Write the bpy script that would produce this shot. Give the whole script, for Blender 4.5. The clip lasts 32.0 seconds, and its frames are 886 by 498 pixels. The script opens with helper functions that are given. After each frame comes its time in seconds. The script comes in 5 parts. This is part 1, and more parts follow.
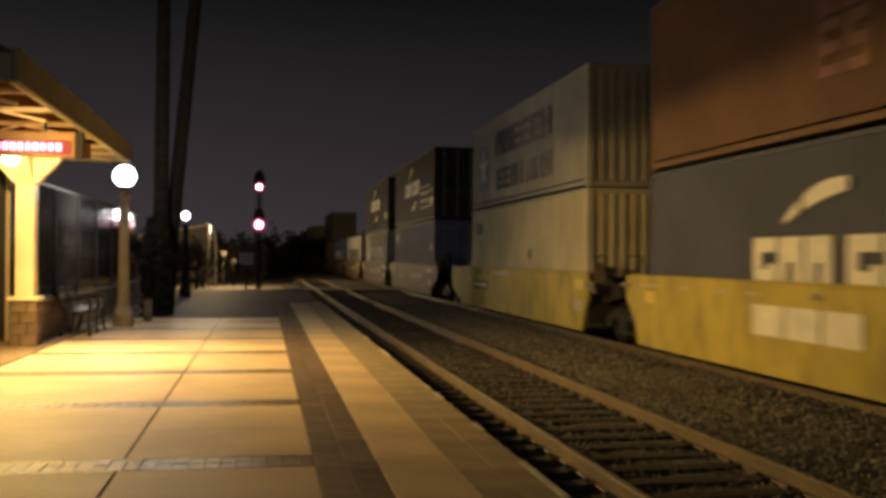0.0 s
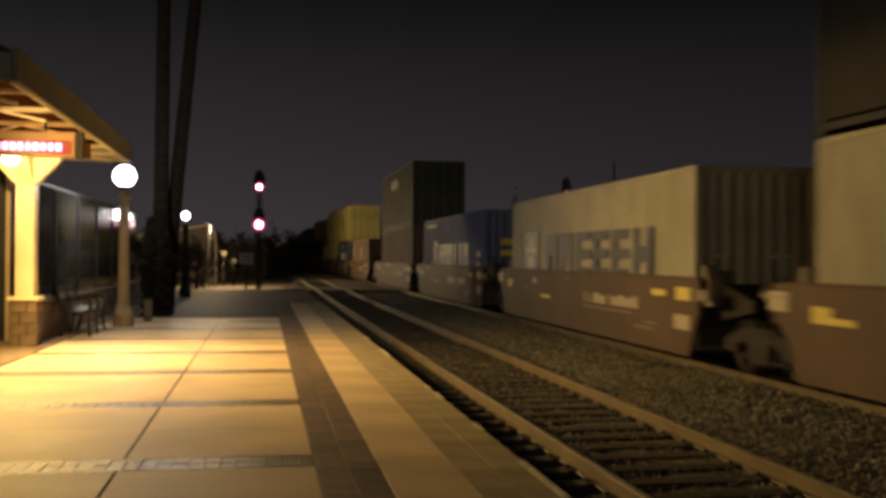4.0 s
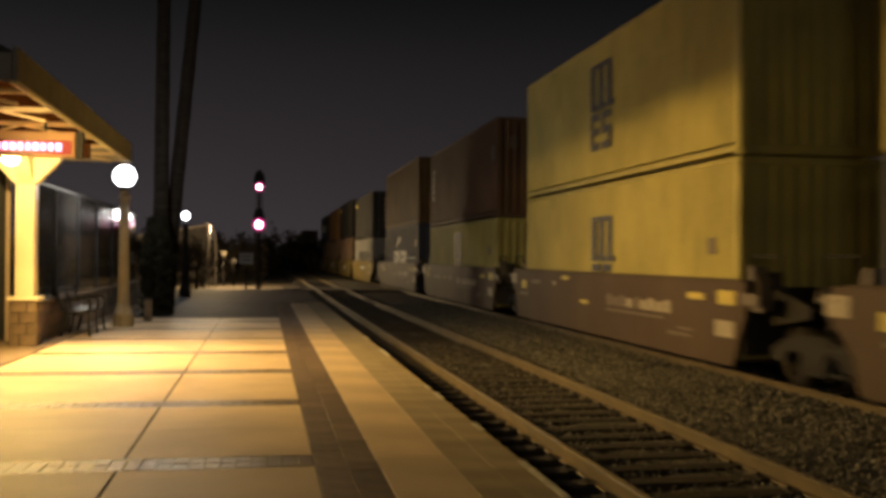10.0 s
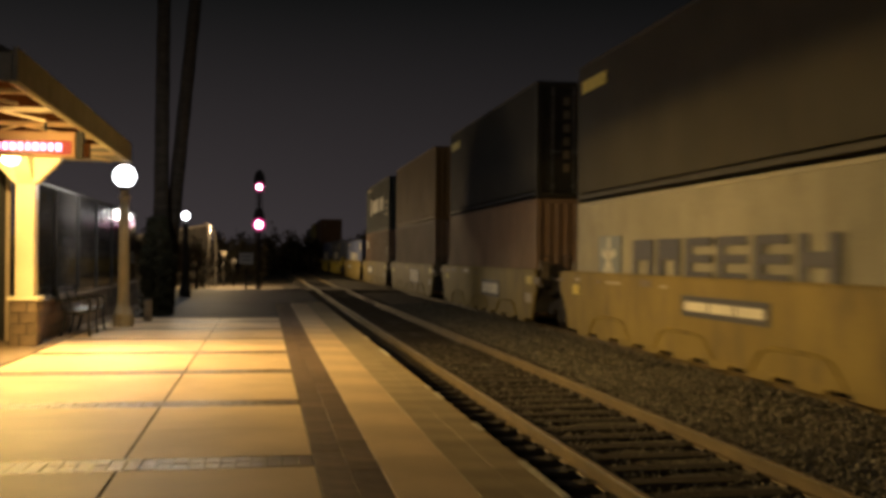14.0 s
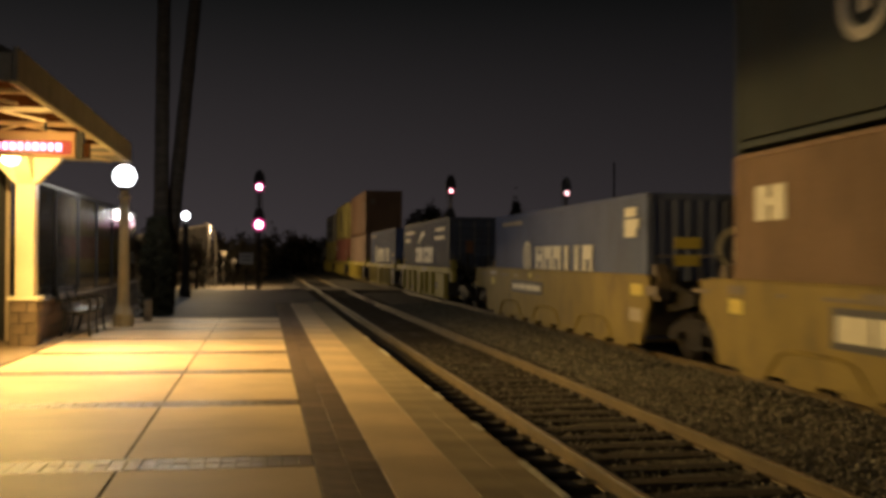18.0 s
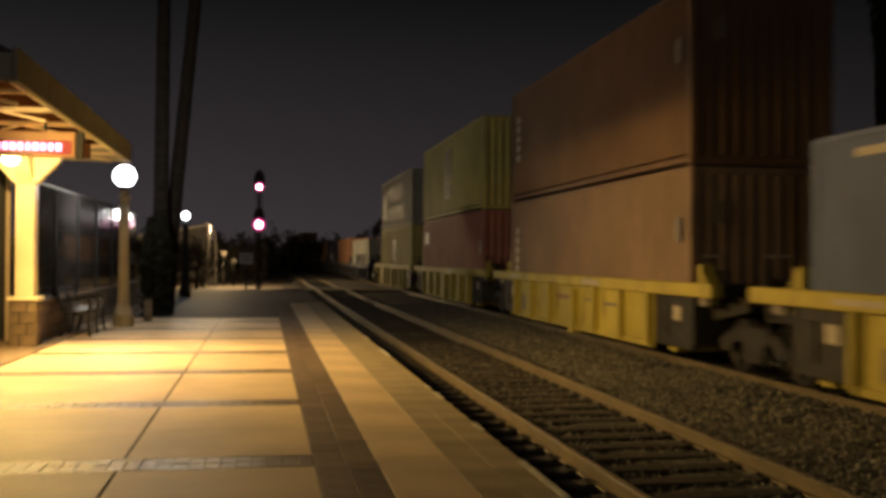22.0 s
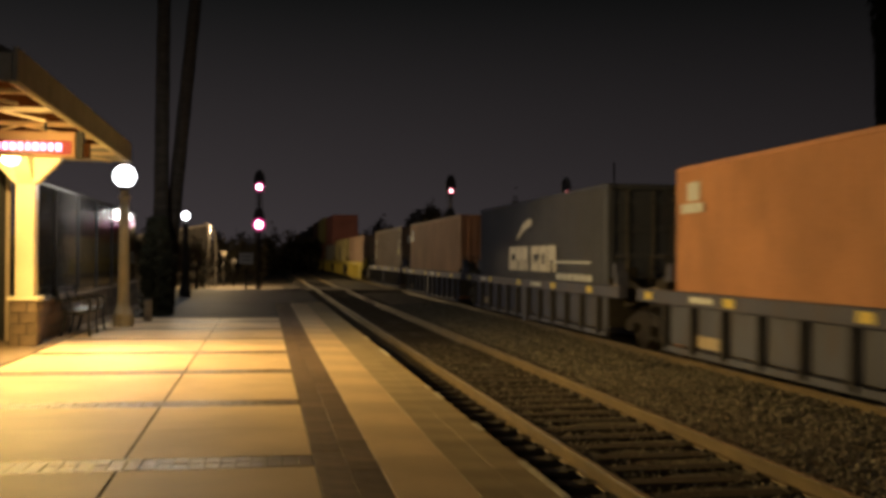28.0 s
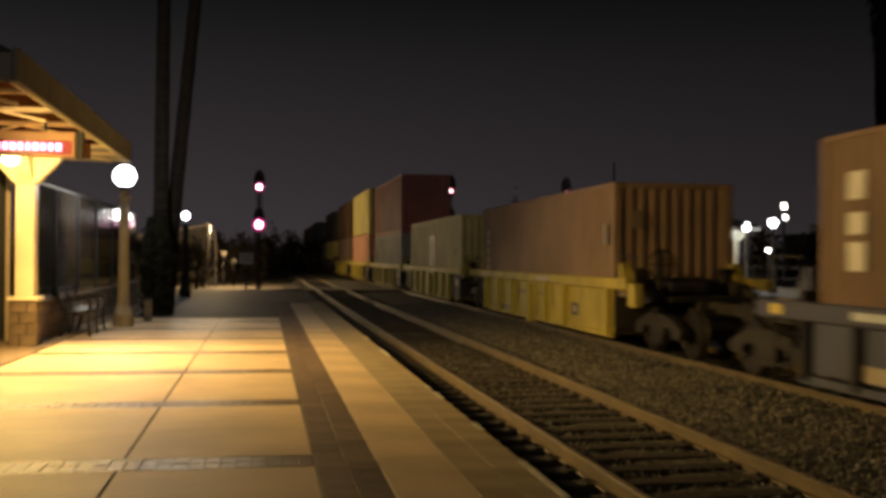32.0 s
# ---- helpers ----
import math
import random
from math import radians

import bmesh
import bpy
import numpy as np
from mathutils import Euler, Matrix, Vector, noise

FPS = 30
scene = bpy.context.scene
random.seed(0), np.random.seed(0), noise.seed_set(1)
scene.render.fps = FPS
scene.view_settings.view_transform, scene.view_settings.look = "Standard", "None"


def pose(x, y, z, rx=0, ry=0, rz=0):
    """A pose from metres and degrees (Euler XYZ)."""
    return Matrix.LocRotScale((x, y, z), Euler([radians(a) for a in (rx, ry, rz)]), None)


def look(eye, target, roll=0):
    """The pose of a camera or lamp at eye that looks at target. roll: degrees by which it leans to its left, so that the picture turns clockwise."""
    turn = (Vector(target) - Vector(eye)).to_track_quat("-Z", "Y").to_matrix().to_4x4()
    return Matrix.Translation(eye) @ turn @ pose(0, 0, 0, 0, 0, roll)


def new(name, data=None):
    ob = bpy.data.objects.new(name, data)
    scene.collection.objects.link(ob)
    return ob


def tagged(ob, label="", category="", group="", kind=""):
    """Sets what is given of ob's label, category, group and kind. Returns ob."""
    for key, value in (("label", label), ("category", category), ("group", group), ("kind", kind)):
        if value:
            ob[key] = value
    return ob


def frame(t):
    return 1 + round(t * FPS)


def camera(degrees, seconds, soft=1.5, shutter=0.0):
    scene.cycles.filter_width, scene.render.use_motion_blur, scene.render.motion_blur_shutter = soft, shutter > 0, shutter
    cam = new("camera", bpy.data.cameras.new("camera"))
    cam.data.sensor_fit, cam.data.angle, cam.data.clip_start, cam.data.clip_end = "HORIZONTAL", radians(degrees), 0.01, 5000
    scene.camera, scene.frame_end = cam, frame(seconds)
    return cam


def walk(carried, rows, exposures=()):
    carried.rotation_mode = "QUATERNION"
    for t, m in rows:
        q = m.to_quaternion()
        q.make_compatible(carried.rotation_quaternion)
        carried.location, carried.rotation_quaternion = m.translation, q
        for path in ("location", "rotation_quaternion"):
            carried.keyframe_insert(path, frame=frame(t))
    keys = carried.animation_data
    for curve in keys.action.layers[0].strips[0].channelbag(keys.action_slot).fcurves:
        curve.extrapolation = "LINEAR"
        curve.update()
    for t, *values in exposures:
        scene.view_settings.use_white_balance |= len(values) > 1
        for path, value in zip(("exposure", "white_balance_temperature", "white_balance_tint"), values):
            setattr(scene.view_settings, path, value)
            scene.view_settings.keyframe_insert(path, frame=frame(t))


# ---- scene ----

SECONDS = 32.0
EYE = (0.0, 0.0, 1.704)
YAW, PITCH = 0.1693, 0.0079
cam = camera(45.83, SECONDS, soft=3.9, shutter=0.6)
AIM = (10 * math.sin(YAW), 10 * math.cos(YAW), 1.704 + 10 * math.tan(PITCH))
walk(cam, [(0.0, look(EYE, AIM, 0.435)), (SECONDS, look(EYE, AIM, 0.435))])

# ---- plan, metres; z = 0 is the top of the rails, y runs along the tracks ----
PLATFORM_Z = 0.2
PLATFORM_EDGE = 1.92
NEAR_TRACK, TRAIN_TRACK, THIRD_TRACK = 3.47, 7.85, 14.1
TIE_TOP = -0.125
LANE_X = -2.9            # line of the globe lamps
WARM, WHITE = (1.0, 0.62, 0.185), (0.86, 0.92, 1.0)

# ---- night sky ----
world = bpy.data.worlds.new("night_sky")
scene.world = world
world.use_nodes = True
wt = world.node_tree
wbg = wt.nodes["Background"]
wco = wt.nodes.new("ShaderNodeTexCoord")
wsep = wt.nodes.new("ShaderNodeSeparateXYZ")
wramp = wt.nodes.new("ShaderNodeValToRGB")
wt.links.new(wco.outputs["Generated"], wsep.inputs[0])
wt.links.new(wsep.outputs["Z"], wramp.inputs[0])
wt.links.new(wramp.outputs[0], wbg.inputs[0])
# sky brightened on the left in place of lens glare, fading slowly to the right
wside = wt.nodes.new("ShaderNodeMapRange")
wside.inputs["From Min"].default_value, wside.inputs["From Max"].default_value = -1.0, 1.0
wside.inputs["To Min"].default_value, wside.inputs["To Max"].default_value = 1.8, 0.33
wt.links.new(wsep.outputs["X"], wside.inputs["Value"])
wt.links.new(wside.outputs[0], wbg.inputs[1])
# town glow low down, darker overhead
wramp.color_ramp.elements[0].position, wramp.color_ramp.elements[0].color = 0.0, (0.040, 0.033, 0.035, 1)
wramp.color_ramp.elements[1].position, wramp.color_ramp.elements[1].color = 0.24, (0.0060, 0.0062, 0.0062, 1)


def lamp(name, place, watts, colour, size):
    data = bpy.data.lights.new(name, "POINT")
    data.energy, data.color, data.shadow_soft_size = watts, colour, size
    ob = new(name, data)
    ob.location = place
    return ob


# canopy lamps (sodium), globe lamps, lamps of the other platform
CANOPY_LAMPS = [(-3.72, 13.0, 3.1), (-3.74, 16.5, 3.1)]
BULB = 0.17                  # the bulb sits this much above the bowl's rim
bx, by, bz = CANOPY_LAMPS[1]
lamp("canopy_light", (bx, by, bz + BULB), 300, WARM, 0.045)
# the canopy lamps throw most of their light out towards the tracks
for (lx, ly, lz), watts, tilt, turn, spread in zip(CANOPY_LAMPS, (800, 2650), (-84, -50), (0, -12), (176, 155)):
    data = bpy.data.lights.new("canopy_spot", "SPOT")
    data.energy, data.color, data.shadow_soft_size, data.spot_size, data.spot_blend = watts, WARM, 0.075, math.radians(spread), 1.0
    new("canopy_spot", data).matrix_world = pose(lx, ly, lz + BULB, 0, tilt, turn)
GLOBES = [(LANE_X, 22.85, 3.36), (-2.82, 39.3, 3.15), (LANE_X, -10.0, 3.36)]   # the row goes on behind the camera
YARD = (-3.66, 74.0, 3.68)   # lamp on a pole in the yard
for place, watts, tint in zip(GLOBES, (230, 105, 480), ((1.0, 0.93, 0.8), (1.0, 0.93, 0.86), (1.0, 0.86, 0.6))):
    lamp("globe_light", place, watts, tint, 0.2)
lamp("yard_light", YARD, 4200, (1.0, 0.7, 0.36), 0.12)
lamp("far_canopy_light", (22.85, 56.0, 2.8), 420, (1.0, 0.8, 0.55), 0.15)
FAR_GLOBES = [(24.7, 51.0, 3.4), (23.1, 45.0, 3.4)]
for place in FAR_GLOBES:
    lamp("globe_light", place, 120, WHITE, 0.2)


# ---- materials ----
def mat(name, colour, rough=0.6, metal=0.0, var=0.25, scale=3.0, fine=40.0, bump=0.15, stretch=(1, 1, 1), emit=0.0, random_value=0.0, spec=0.5, dirt=0.0, island=0.0):
    m = bpy.data.materials.new(name)
    m.use_nodes = True
    t = m.node_tree
    n, l = t.nodes, t.links
    b = n["Principled BSDF"]
    b.inputs["Roughness"].default_value = rough
    b.inputs["Metallic"].default_value = metal
    b.inputs["Specular IOR Level"].default_value = spec
    if emit:
        b.inputs["Base Color"].default_value = (*colour, 1)
        b.inputs["Emission Color"].default_value = (*colour, 1)
        b.inputs["Emission Strength"].default_value = emit
        return m
    co = n.new("ShaderNodeTexCoord")
    mp = n.new("ShaderNodeMapping")
    mp.inputs["Scale"].default_value = stretch
    l.new(co.outputs["Object"], mp.inputs["Vector"])
    big, small = n.new("ShaderNodeTexNoise"), n.new("ShaderNodeTexNoise")
    big.inputs["Scale"].default_value, big.inputs["Detail"].default_value = scale, 5
    small.inputs["Scale"].default_value, small.inputs["Detail"].default_value = fine, 3
    for k in (big, small):
        l.new(mp.outputs[0], k.inputs["Vector"])
    ramp = n.new("ShaderNodeMapRange")
    ramp.inputs["From Min"].default_value, ramp.inputs["From Max"].default_value = 0.3, 0.7
    ramp.inputs["To Min"].default_value, ramp.inputs["To Max"].default_value = 1 - var, 1 + var
    l.new(big.outputs["Fac"], ramp.inputs["Value"])
    ramp2 = n.new("ShaderNodeMapRange")
    ramp2.inputs["From Min"].default_value, ramp2.inputs["From Max"].default_value = 0.3, 0.7
    ramp2.inputs["To Min"].default_value, ramp2.inputs["To Max"].default_value = 1 - var * 0.5, 1 + var * 0.5
    l.new(small.outputs["Fac"], ramp2.inputs["Value"])
    mul = n.new("ShaderNodeMath")
    mul.operation = "MULTIPLY"
    l.new(ramp.outputs[0], mul.inputs[0])
    l.new(ramp2.outputs[0], mul.inputs[1])
    value = mul.outputs[0]
    if random_value:
        info = n.new("ShaderNodeObjectInfo")
        rr = n.new("ShaderNodeMapRange")
        rr.inputs["To Min"].default_value, rr.inputs["To Max"].default_value = 1 - random_value, 1 + random_value
        l.new(info.outputs["Random"], rr.inputs["Value"])
        mul2 = n.new("ShaderNodeMath")
        mul2.operation = "MULTIPLY"
        l.new(value, mul2.inputs[0])
        l.new(rr.outputs[0], mul2.inputs[1])
        value = mul2.outputs[0]
    if island:
        geo = n.new("ShaderNodeNewGeometry")
        ir = n.new("ShaderNodeMapRange")
        ir.inputs["To Min"].default_value, ir.inputs["To Max"].default_value = 1 - island, 1 + island
        l.new(geo.outputs["Random Per Island"], ir.inputs["Value"])
        mul3 = n.new("ShaderNodeMath")
        mul3.operation = "MULTIPLY"
        l.new(value, mul3.inputs[0])
        l.new(ir.outputs[0], mul3.inputs[1])
        value = mul3.outputs[0]
    hsv = n.new("ShaderNodeHueSaturation")
    hsv.inputs["Color"].default_value = (*colour, 1)
    l.new(value, hsv.inputs["Value"])
    out = hsv.outputs[0]
    if dirt:
        mixn = n.new("ShaderNodeMix")
        mixn.data_type = "RGBA"
        st = n.new("ShaderNodeTexNoise")
        st.inputs["Scale"].default_value, st.inputs["Detail"].default_value = 1.6, 6
        mp2 = n.new("ShaderNodeMapping")
        mp2.inputs["Scale"].default_value = (1.5, 1.5, 0.7)
        l.new(co.outputs["Object"], mp2.inputs["Vector"])
        l.new(mp2.outputs[0], st.inputs["Vector"])
        r3 = n.new("ShaderNodeMapRange")
        r3.inputs["From Min"].default_value, r3.inputs["From Max"].default_value = 0.47, 0.72
        r3.inputs["To Min"].default_value, r3.inputs["To Max"].default_value = 0.0, dirt
        l.new(st.outputs["Fac"], r3.inputs["Value"])
        l.new(r3.outputs[0], mixn.inputs["Factor"])
        l.new(out, mixn.inputs["A"])
        mixn.inputs["B"].default_value = (0.095, 0.072, 0.055, 1)
        out = mixn.outputs["Result"]
    l.new(out, b.inputs["Base Color"])
    rv = n.new("ShaderNodeMapRange")
    rv.inputs["To Min"].default_value, rv.inputs["To Max"].default_value = max(0.03, rough - 0.12), min(1, rough + 0.12)
    l.new(small.outputs["Fac"], rv.inputs["Value"])
    l.new(rv.outputs[0], b.inputs["Roughness"])
    if bump:
        bp = n.new("ShaderNodeBump")
        bp.inputs["Strength"].default_value = bump
        bp.inputs["Distance"].default_value = 0.02
        l.new(small.outputs["Fac"], bp.inputs["Height"])
        l.new(bp.outputs[0], b.inputs["Normal"])
    return m


CONCRETE = mat("platform_concrete", (0.58, 0.45, 0.295), 0.6, var=0.2, scale=0.9, fine=60, bump=0.1, random_value=0.06)
COURSE = mat("course_paver_stone", (0.15, 0.11, 0.082), 0.6, var=0.25, scale=6, fine=80, bump=0.3, random_value=0.2, spec=0.25)
PAVER = mat("dark_paver", (0.15, 0.11, 0.082), 0.42, var=0.25, scale=6, fine=80, bump=0.3, random_value=0.22, spec=0.4)
PAVER_FAR = mat("dark_paver_courses", (0.15, 0.11, 0.082), 0.42, var=0.25, scale=6, fine=80, bump=0.3, island=0.22, spec=0.4)
EDGE = mat("edge_paver", (0.36, 0.295, 0.19), 0.6, var=0.2, scale=2.5, fine=70, bump=0.3, random_value=0.1)
WORN_WHITE = mat("worn_white_paint", (0.6, 0.58, 0.5), 0.6, var=0.3, scale=6)
MORTAR = mat("joint_mortar", (0.06, 0.05, 0.04), 0.9, var=0.2)
EDGE_FACE = mat("platform_face", (0.09, 0.08, 0.07), 0.9, var=0.3)
END_PAVING = mat("worn_asphalt", (0.030, 0.031, 0.036), 0.72, var=0.3, scale=0.7, fine=18, bump=0.2, spec=0.35)
ASPHALT = mat("asphalt", (0.03, 0.03, 0.032), 0.8, var=0.25, scale=0.6, fine=50, bump=0.25, spec=0.2)
DIRT = mat("dry_dirt", (0.15, 0.12, 0.085), 0.95, var=0.35, scale=0.35, fine=12, bump=0.4)
BALLAST = mat("ballast_bed", (0.105, 0.097, 0.078), 0.95, var=0.45, scale=5, fine=35, bump=1.0)
STONE = mat("ballast_stone", (0.165, 0.155, 0.125), 0.7, var=0.3, scale=4, fine=30, bump=0.2, island=0.55)
TIE = mat("timber_tie", (0.030, 0.023, 0.016), 0.85, var=0.4, scale=3, fine=30, bump=0.5, stretch=(0.6, 3, 3), random_value=0.35)
RAIL = mat("rusty_rail", (0.142, 0.106, 0.050), 0.55, 0.2, var=0.3, scale=1.5, fine=40, bump=0.2)
RAIL_TOP = mat("polished_rail_head", (0.34, 0.29, 0.22), 0.48, 0.5, var=0.2, scale=2, fine=30, bump=0.05)
STEEL_DARK = mat("dark_truck_steel", (0.03, 0.026, 0.022), 0.7, 0.3, var=0.4, scale=4, fine=30, bump=0.3)
WHEEL = mat("wheel_steel", (0.024, 0.019, 0.016), 0.55, 0.5, var=0.4, scale=5, fine=30, bump=0.2)
BENCH = mat("bench_black_enamel", (0.03, 0.03, 0.03), 0.28, 0.2, var=0.2, scale=5, fine=40, bump=0.05)
BIN_WOOD = mat("bin_slat_wood", (0.14, 0.10, 0.06), 0.7, var=0.3)
BLACK_METAL = mat("black_metal", (0.014, 0.014, 0.014), 0.45, 0.3, var=0.3, scale=5, fine=40, bump=0.1)
POST_CONCRETE = mat("cast_post", (0.31, 0.275, 0.22), 0.7, var=0.15, scale=3, fine=50, bump=0.2)
GLOBE_WHITE = mat("lit_globe_white", (0.9, 0.95, 1.0), emit=14)
YARD_GLOW = mat("lit_yard_lamp", (1.0, 0.88, 0.6), emit=0.5)
YARD_DIM = mat("lit_yard_lamp_dim", (0.14, 0.115, 0.08), emit=0.12)
YARD_DIMMER = mat("lit_yard_lamp_faint", (0.09, 0.075, 0.06), emit=0.12)
GLOBE_WARM = mat("lit_lamp_warm", (1.0, 0.72, 0.3), emit=22)
FAR_LIGHT = mat("lit_lamp_far", (1.0, 0.93, 0.82), emit=12)
# signal lens colours that also stand for the magenta halo round the lights
RED_GLARE = mat("lit_red_lens_glare", (1.0, 0.05, 0.32), emit=0.6)
RED_GLARE_DIM = mat("lit_red_lens_glare_dim", (1.0, 0.05, 0.12), emit=0.55)
RED_CORE = mat("lit_bulb_core", (1.0, 0.62, 0.8), emit=16)
DIM_CORE = mat("lit_bulb_core_dim", (1.0, 0.7, 0.75), emit=5)
LED = mat("lit_led_row", (1.0, 0.3, 0.5), emit=5)
LED_FACE = mat("led_panel_glass", (0.35, 0.02, 0.05), 0.3, var=0.1)
SIGN_CASE = mat("sign_case_cream", (0.55, 0.33, 0.17), 0.55, var=0.12)
CREAM = mat("cream_column_paint", (0.76, 0.7, 0.5), 0.55, var=0.08, scale=2)
BRICK = mat("stone_block", (0.165, 0.12, 0.08), 0.8, var=0.25, scale=7, fine=50, bump=0.4, random_value=0.3)
TIMBER = mat("painted_timber", (0.5, 0.41, 0.29), 0.6, var=0.15, scale=2, fine=30, stretch=(3, 3, 1))
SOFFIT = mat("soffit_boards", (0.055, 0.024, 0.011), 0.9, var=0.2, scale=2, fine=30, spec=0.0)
ROOF = mat("roof_sheet", (0.10, 0.085, 0.07), 0.75, 0.0, var=0.25)
FASCIA = mat("fascia_board", (0.23, 0.235, 0.24), 0.8, var=0.15, spec=0.12)
FENCE = mat("dark_glazed_panel", (0.035, 0.032, 0.03), 0.02, 0.0, var=0.3, scale=1.2, fine=3, bump=0.0, spec=0.12)
FENCE_POST = mat("dark_green_post", (0.022, 0.022, 0.022), 0.75, 0.0, var=0.2)
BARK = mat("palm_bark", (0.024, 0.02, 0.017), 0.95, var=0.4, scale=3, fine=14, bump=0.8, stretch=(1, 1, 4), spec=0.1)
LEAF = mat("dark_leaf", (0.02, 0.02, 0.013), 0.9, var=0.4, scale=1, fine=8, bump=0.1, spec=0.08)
# far leaves get a paler colour that stands in for haze
HAZED_LEAF = mat("far_foliage_hazed", (0.095, 0.08, 0.055), 0.9, var=0.4, scale=0.5, fine=4, bump=0.0)
WALL_FAR = mat("far_stucco", (0.16, 0.14, 0.12), 0.85, var=0.2)
ROOF_FAR = mat("far_roof", (0.045, 0.04, 0.036), 0.9, var=0.3)
SIGN_WHITE = mat("white_sign_face", (0.86, 0.86, 0.85), 0.45, var=0.08)
SIGN_MARK = mat("sign_dark_bars", (0.16, 0.16, 0.16), 0.6, var=0.1)
GALV = mat("galvanised_steel", (0.22, 0.22, 0.22), 0.45, 0.7, var=0.2)
CAR_PAINT = mat("white_car_paint", (0.6, 0.62, 0.66), 0.3, var=0.05)
GLASS_DARK = mat("dark_glass", (0.01, 0.01, 0.012), 0.08, var=0.1, bump=0)
RUBBER = mat("tyre_rubber", (0.015, 0.015, 0.015), 0.85, var=0.2)

PAINTS = {
    "brown": (0.150, 0.088, 0.050), "oxide": (0.230, 0.157, 0.108), "umber": (0.190, 0.125, 0.075), "dusk": (0.058, 0.069, 0.105), "orange": (0.470, 0.245, 0.140), "rust": (0.250, 0.145, 0.055),
    "red": (0.360, 0.148, 0.112), "pink": (0.374, 0.151, 0.125), "yellow": (0.49, 0.43, 0.145), "cream": (0.516, 0.445, 0.214), "grey": (0.34, 0.332, 0.285),
    "navy": (0.073, 0.086, 0.130), "steel_blue": (0.100, 0.111, 0.142), "slate": (0.108, 0.138, 0.245), "blue": (0.120, 0.150, 0.275), "green": (0.098, 0.102, 0.056),
    "teal": (0.048, 0.06, 0.06), "black": (0.026, 0.026, 0.024), "charcoal": (0.05, 0.049, 0.043),
    "car_yellow": (0.45, 0.37, 0.072), "car_brown": (0.102, 0.069, 0.044), "bone": (0.49, 0.455, 0.32), "car_ochre": (0.262, 0.2, 0.063), "car_sheet": (0.096, 0.110, 0.175), "car_rib_shade": (0.045, 0.045, 0.05), "car_grey": (0.078, 0.088, 0.15),
}
PAINT = {k: mat("paint_" + k, v, 0.63, var=0.16, scale=0.7, fine=22, bump=0.1, dirt=0.45 if k.startswith("car") else 0.16, spec=0.24) for k, v in PAINTS.items()}
DECAL = {k: mat("marking_" + k, v, 0.55, var=0.12, scale=4) for k, v in {
    "white": (0.74, 0.72, 0.62), "dark": (0.06, 0.06, 0.07), "pale": (0.55, 0.60, 0.62), "sign_yellow": (0.66, 0.54, 0.11), "faded": (0.42, 0.36, 0.26), "badge_blue": (0.2, 0.235, 0.25), "grimy": (0.17, 0.135, 0.09), "rusty": (0.2, 0.085, 0.04)}.items()}

# ---- mesh helpers ----
MESHES = {}


def boxes(items, bevel=0.0):
    """One bmesh of boxes given as centre and size."""
    bm = bmesh.new()
    for cx, cy, cz, sx, sy, sz in items:
        r = bmesh.ops.create_cube(bm, size=1.0)
        bmesh.ops.scale(bm, vec=(sx, sy, sz), verts=r["verts"])
        bmesh.ops.translate(bm, vec=(cx, cy, cz), verts=r["verts"])
    if bevel:
        bmesh.ops.bevel(bm, geom=bm.edges[:], offset=bevel, segments=1, affect="EDGES")
    return bm


def lathe(profile, n=20, axis="Z"):
    """A closed turned body from (radius, height) pairs."""
    bm = bmesh.new()
    rings = []
    for r, h in profile:
        ring = []
        for i in range(n):
            a = 2 * math.pi * i / n
            p = (r * math.cos(a), r * math.sin(a), h)
            if axis == "X":
                p = (h, p[0], p[1])
            elif axis == "Y":
                p = (p[0], h, p[1])
            ring.append(bm.verts.new(p))
        rings.append(ring)
    for a, b in zip(rings, rings[1:]):
        for i in range(n):
            bm.faces.new((a[i], a[(i + 1) % n], b[(i + 1) % n], b[i]))
    bm.faces.new(rings[0][::-1])
    bm.faces.new(rings[-1])
    bmesh.ops.recalc_face_normals(bm, faces=bm.faces[:])
    return bm


def tube(points, radius, n=8):
    """A bent round bar along points."""
    bm = bmesh.new()
    pts = [Vector(p) for p in points]
    rings = []
    for i, p in enumerate(pts):
        d = (pts[min(i + 1, len(pts) - 1)] - pts[max(i - 1, 0)]).normalized()
        side = d.cross(Vector((0.31, 0.2, 0.93))).normalized()
        up = side.cross(d)
        r = radius[i] if isinstance(radius, (list, tuple)) else radius
        rings.append([bm.verts.new(p + side * (r * math.cos(2 * math.pi * k / n)) + up * (r * math.sin(2 * math.pi * k / n))) for k in range(n)])
    for a, b in zip(rings, rings[1:]):
        for k in range(n):
            bm.faces.new((a[k], a[(k + 1) % n], b[(k + 1) % n], b[k]))
    bm.faces.new(rings[0][::-1])
    bm.faces.new(rings[-1])
    bmesh.ops.recalc_face_normals(bm, faces=bm.faces[:])
    return bm


def prism(outline, length, axis="Y"):
    """A closed outline of (u, v) drawn out along an axis, centred on it."""
    bm = bmesh.new()
    ends = []
    for s in (-length / 2, length / 2):
        if axis == "Y":
            ends.append([bm.verts.new((u, s, v)) for u, v in outline])
        elif axis == "X":
            ends.append([bm.verts.new((s, u, v)) for u, v in outline])
        else:
            ends.append([bm.verts.new((u, v, s)) for u, v in outline])
    k = len(outline)
    for i in range(k):
        bm.faces.new((ends[0][i], ends[0][(i + 1) % k], ends[1][(i + 1) % k], ends[1][i]))
    bm.faces.new(ends[0][::-1])
    bm.faces.new(ends[1])
    bmesh.ops.recalc_face_normals(bm, faces=bm.faces[:])
    return bm


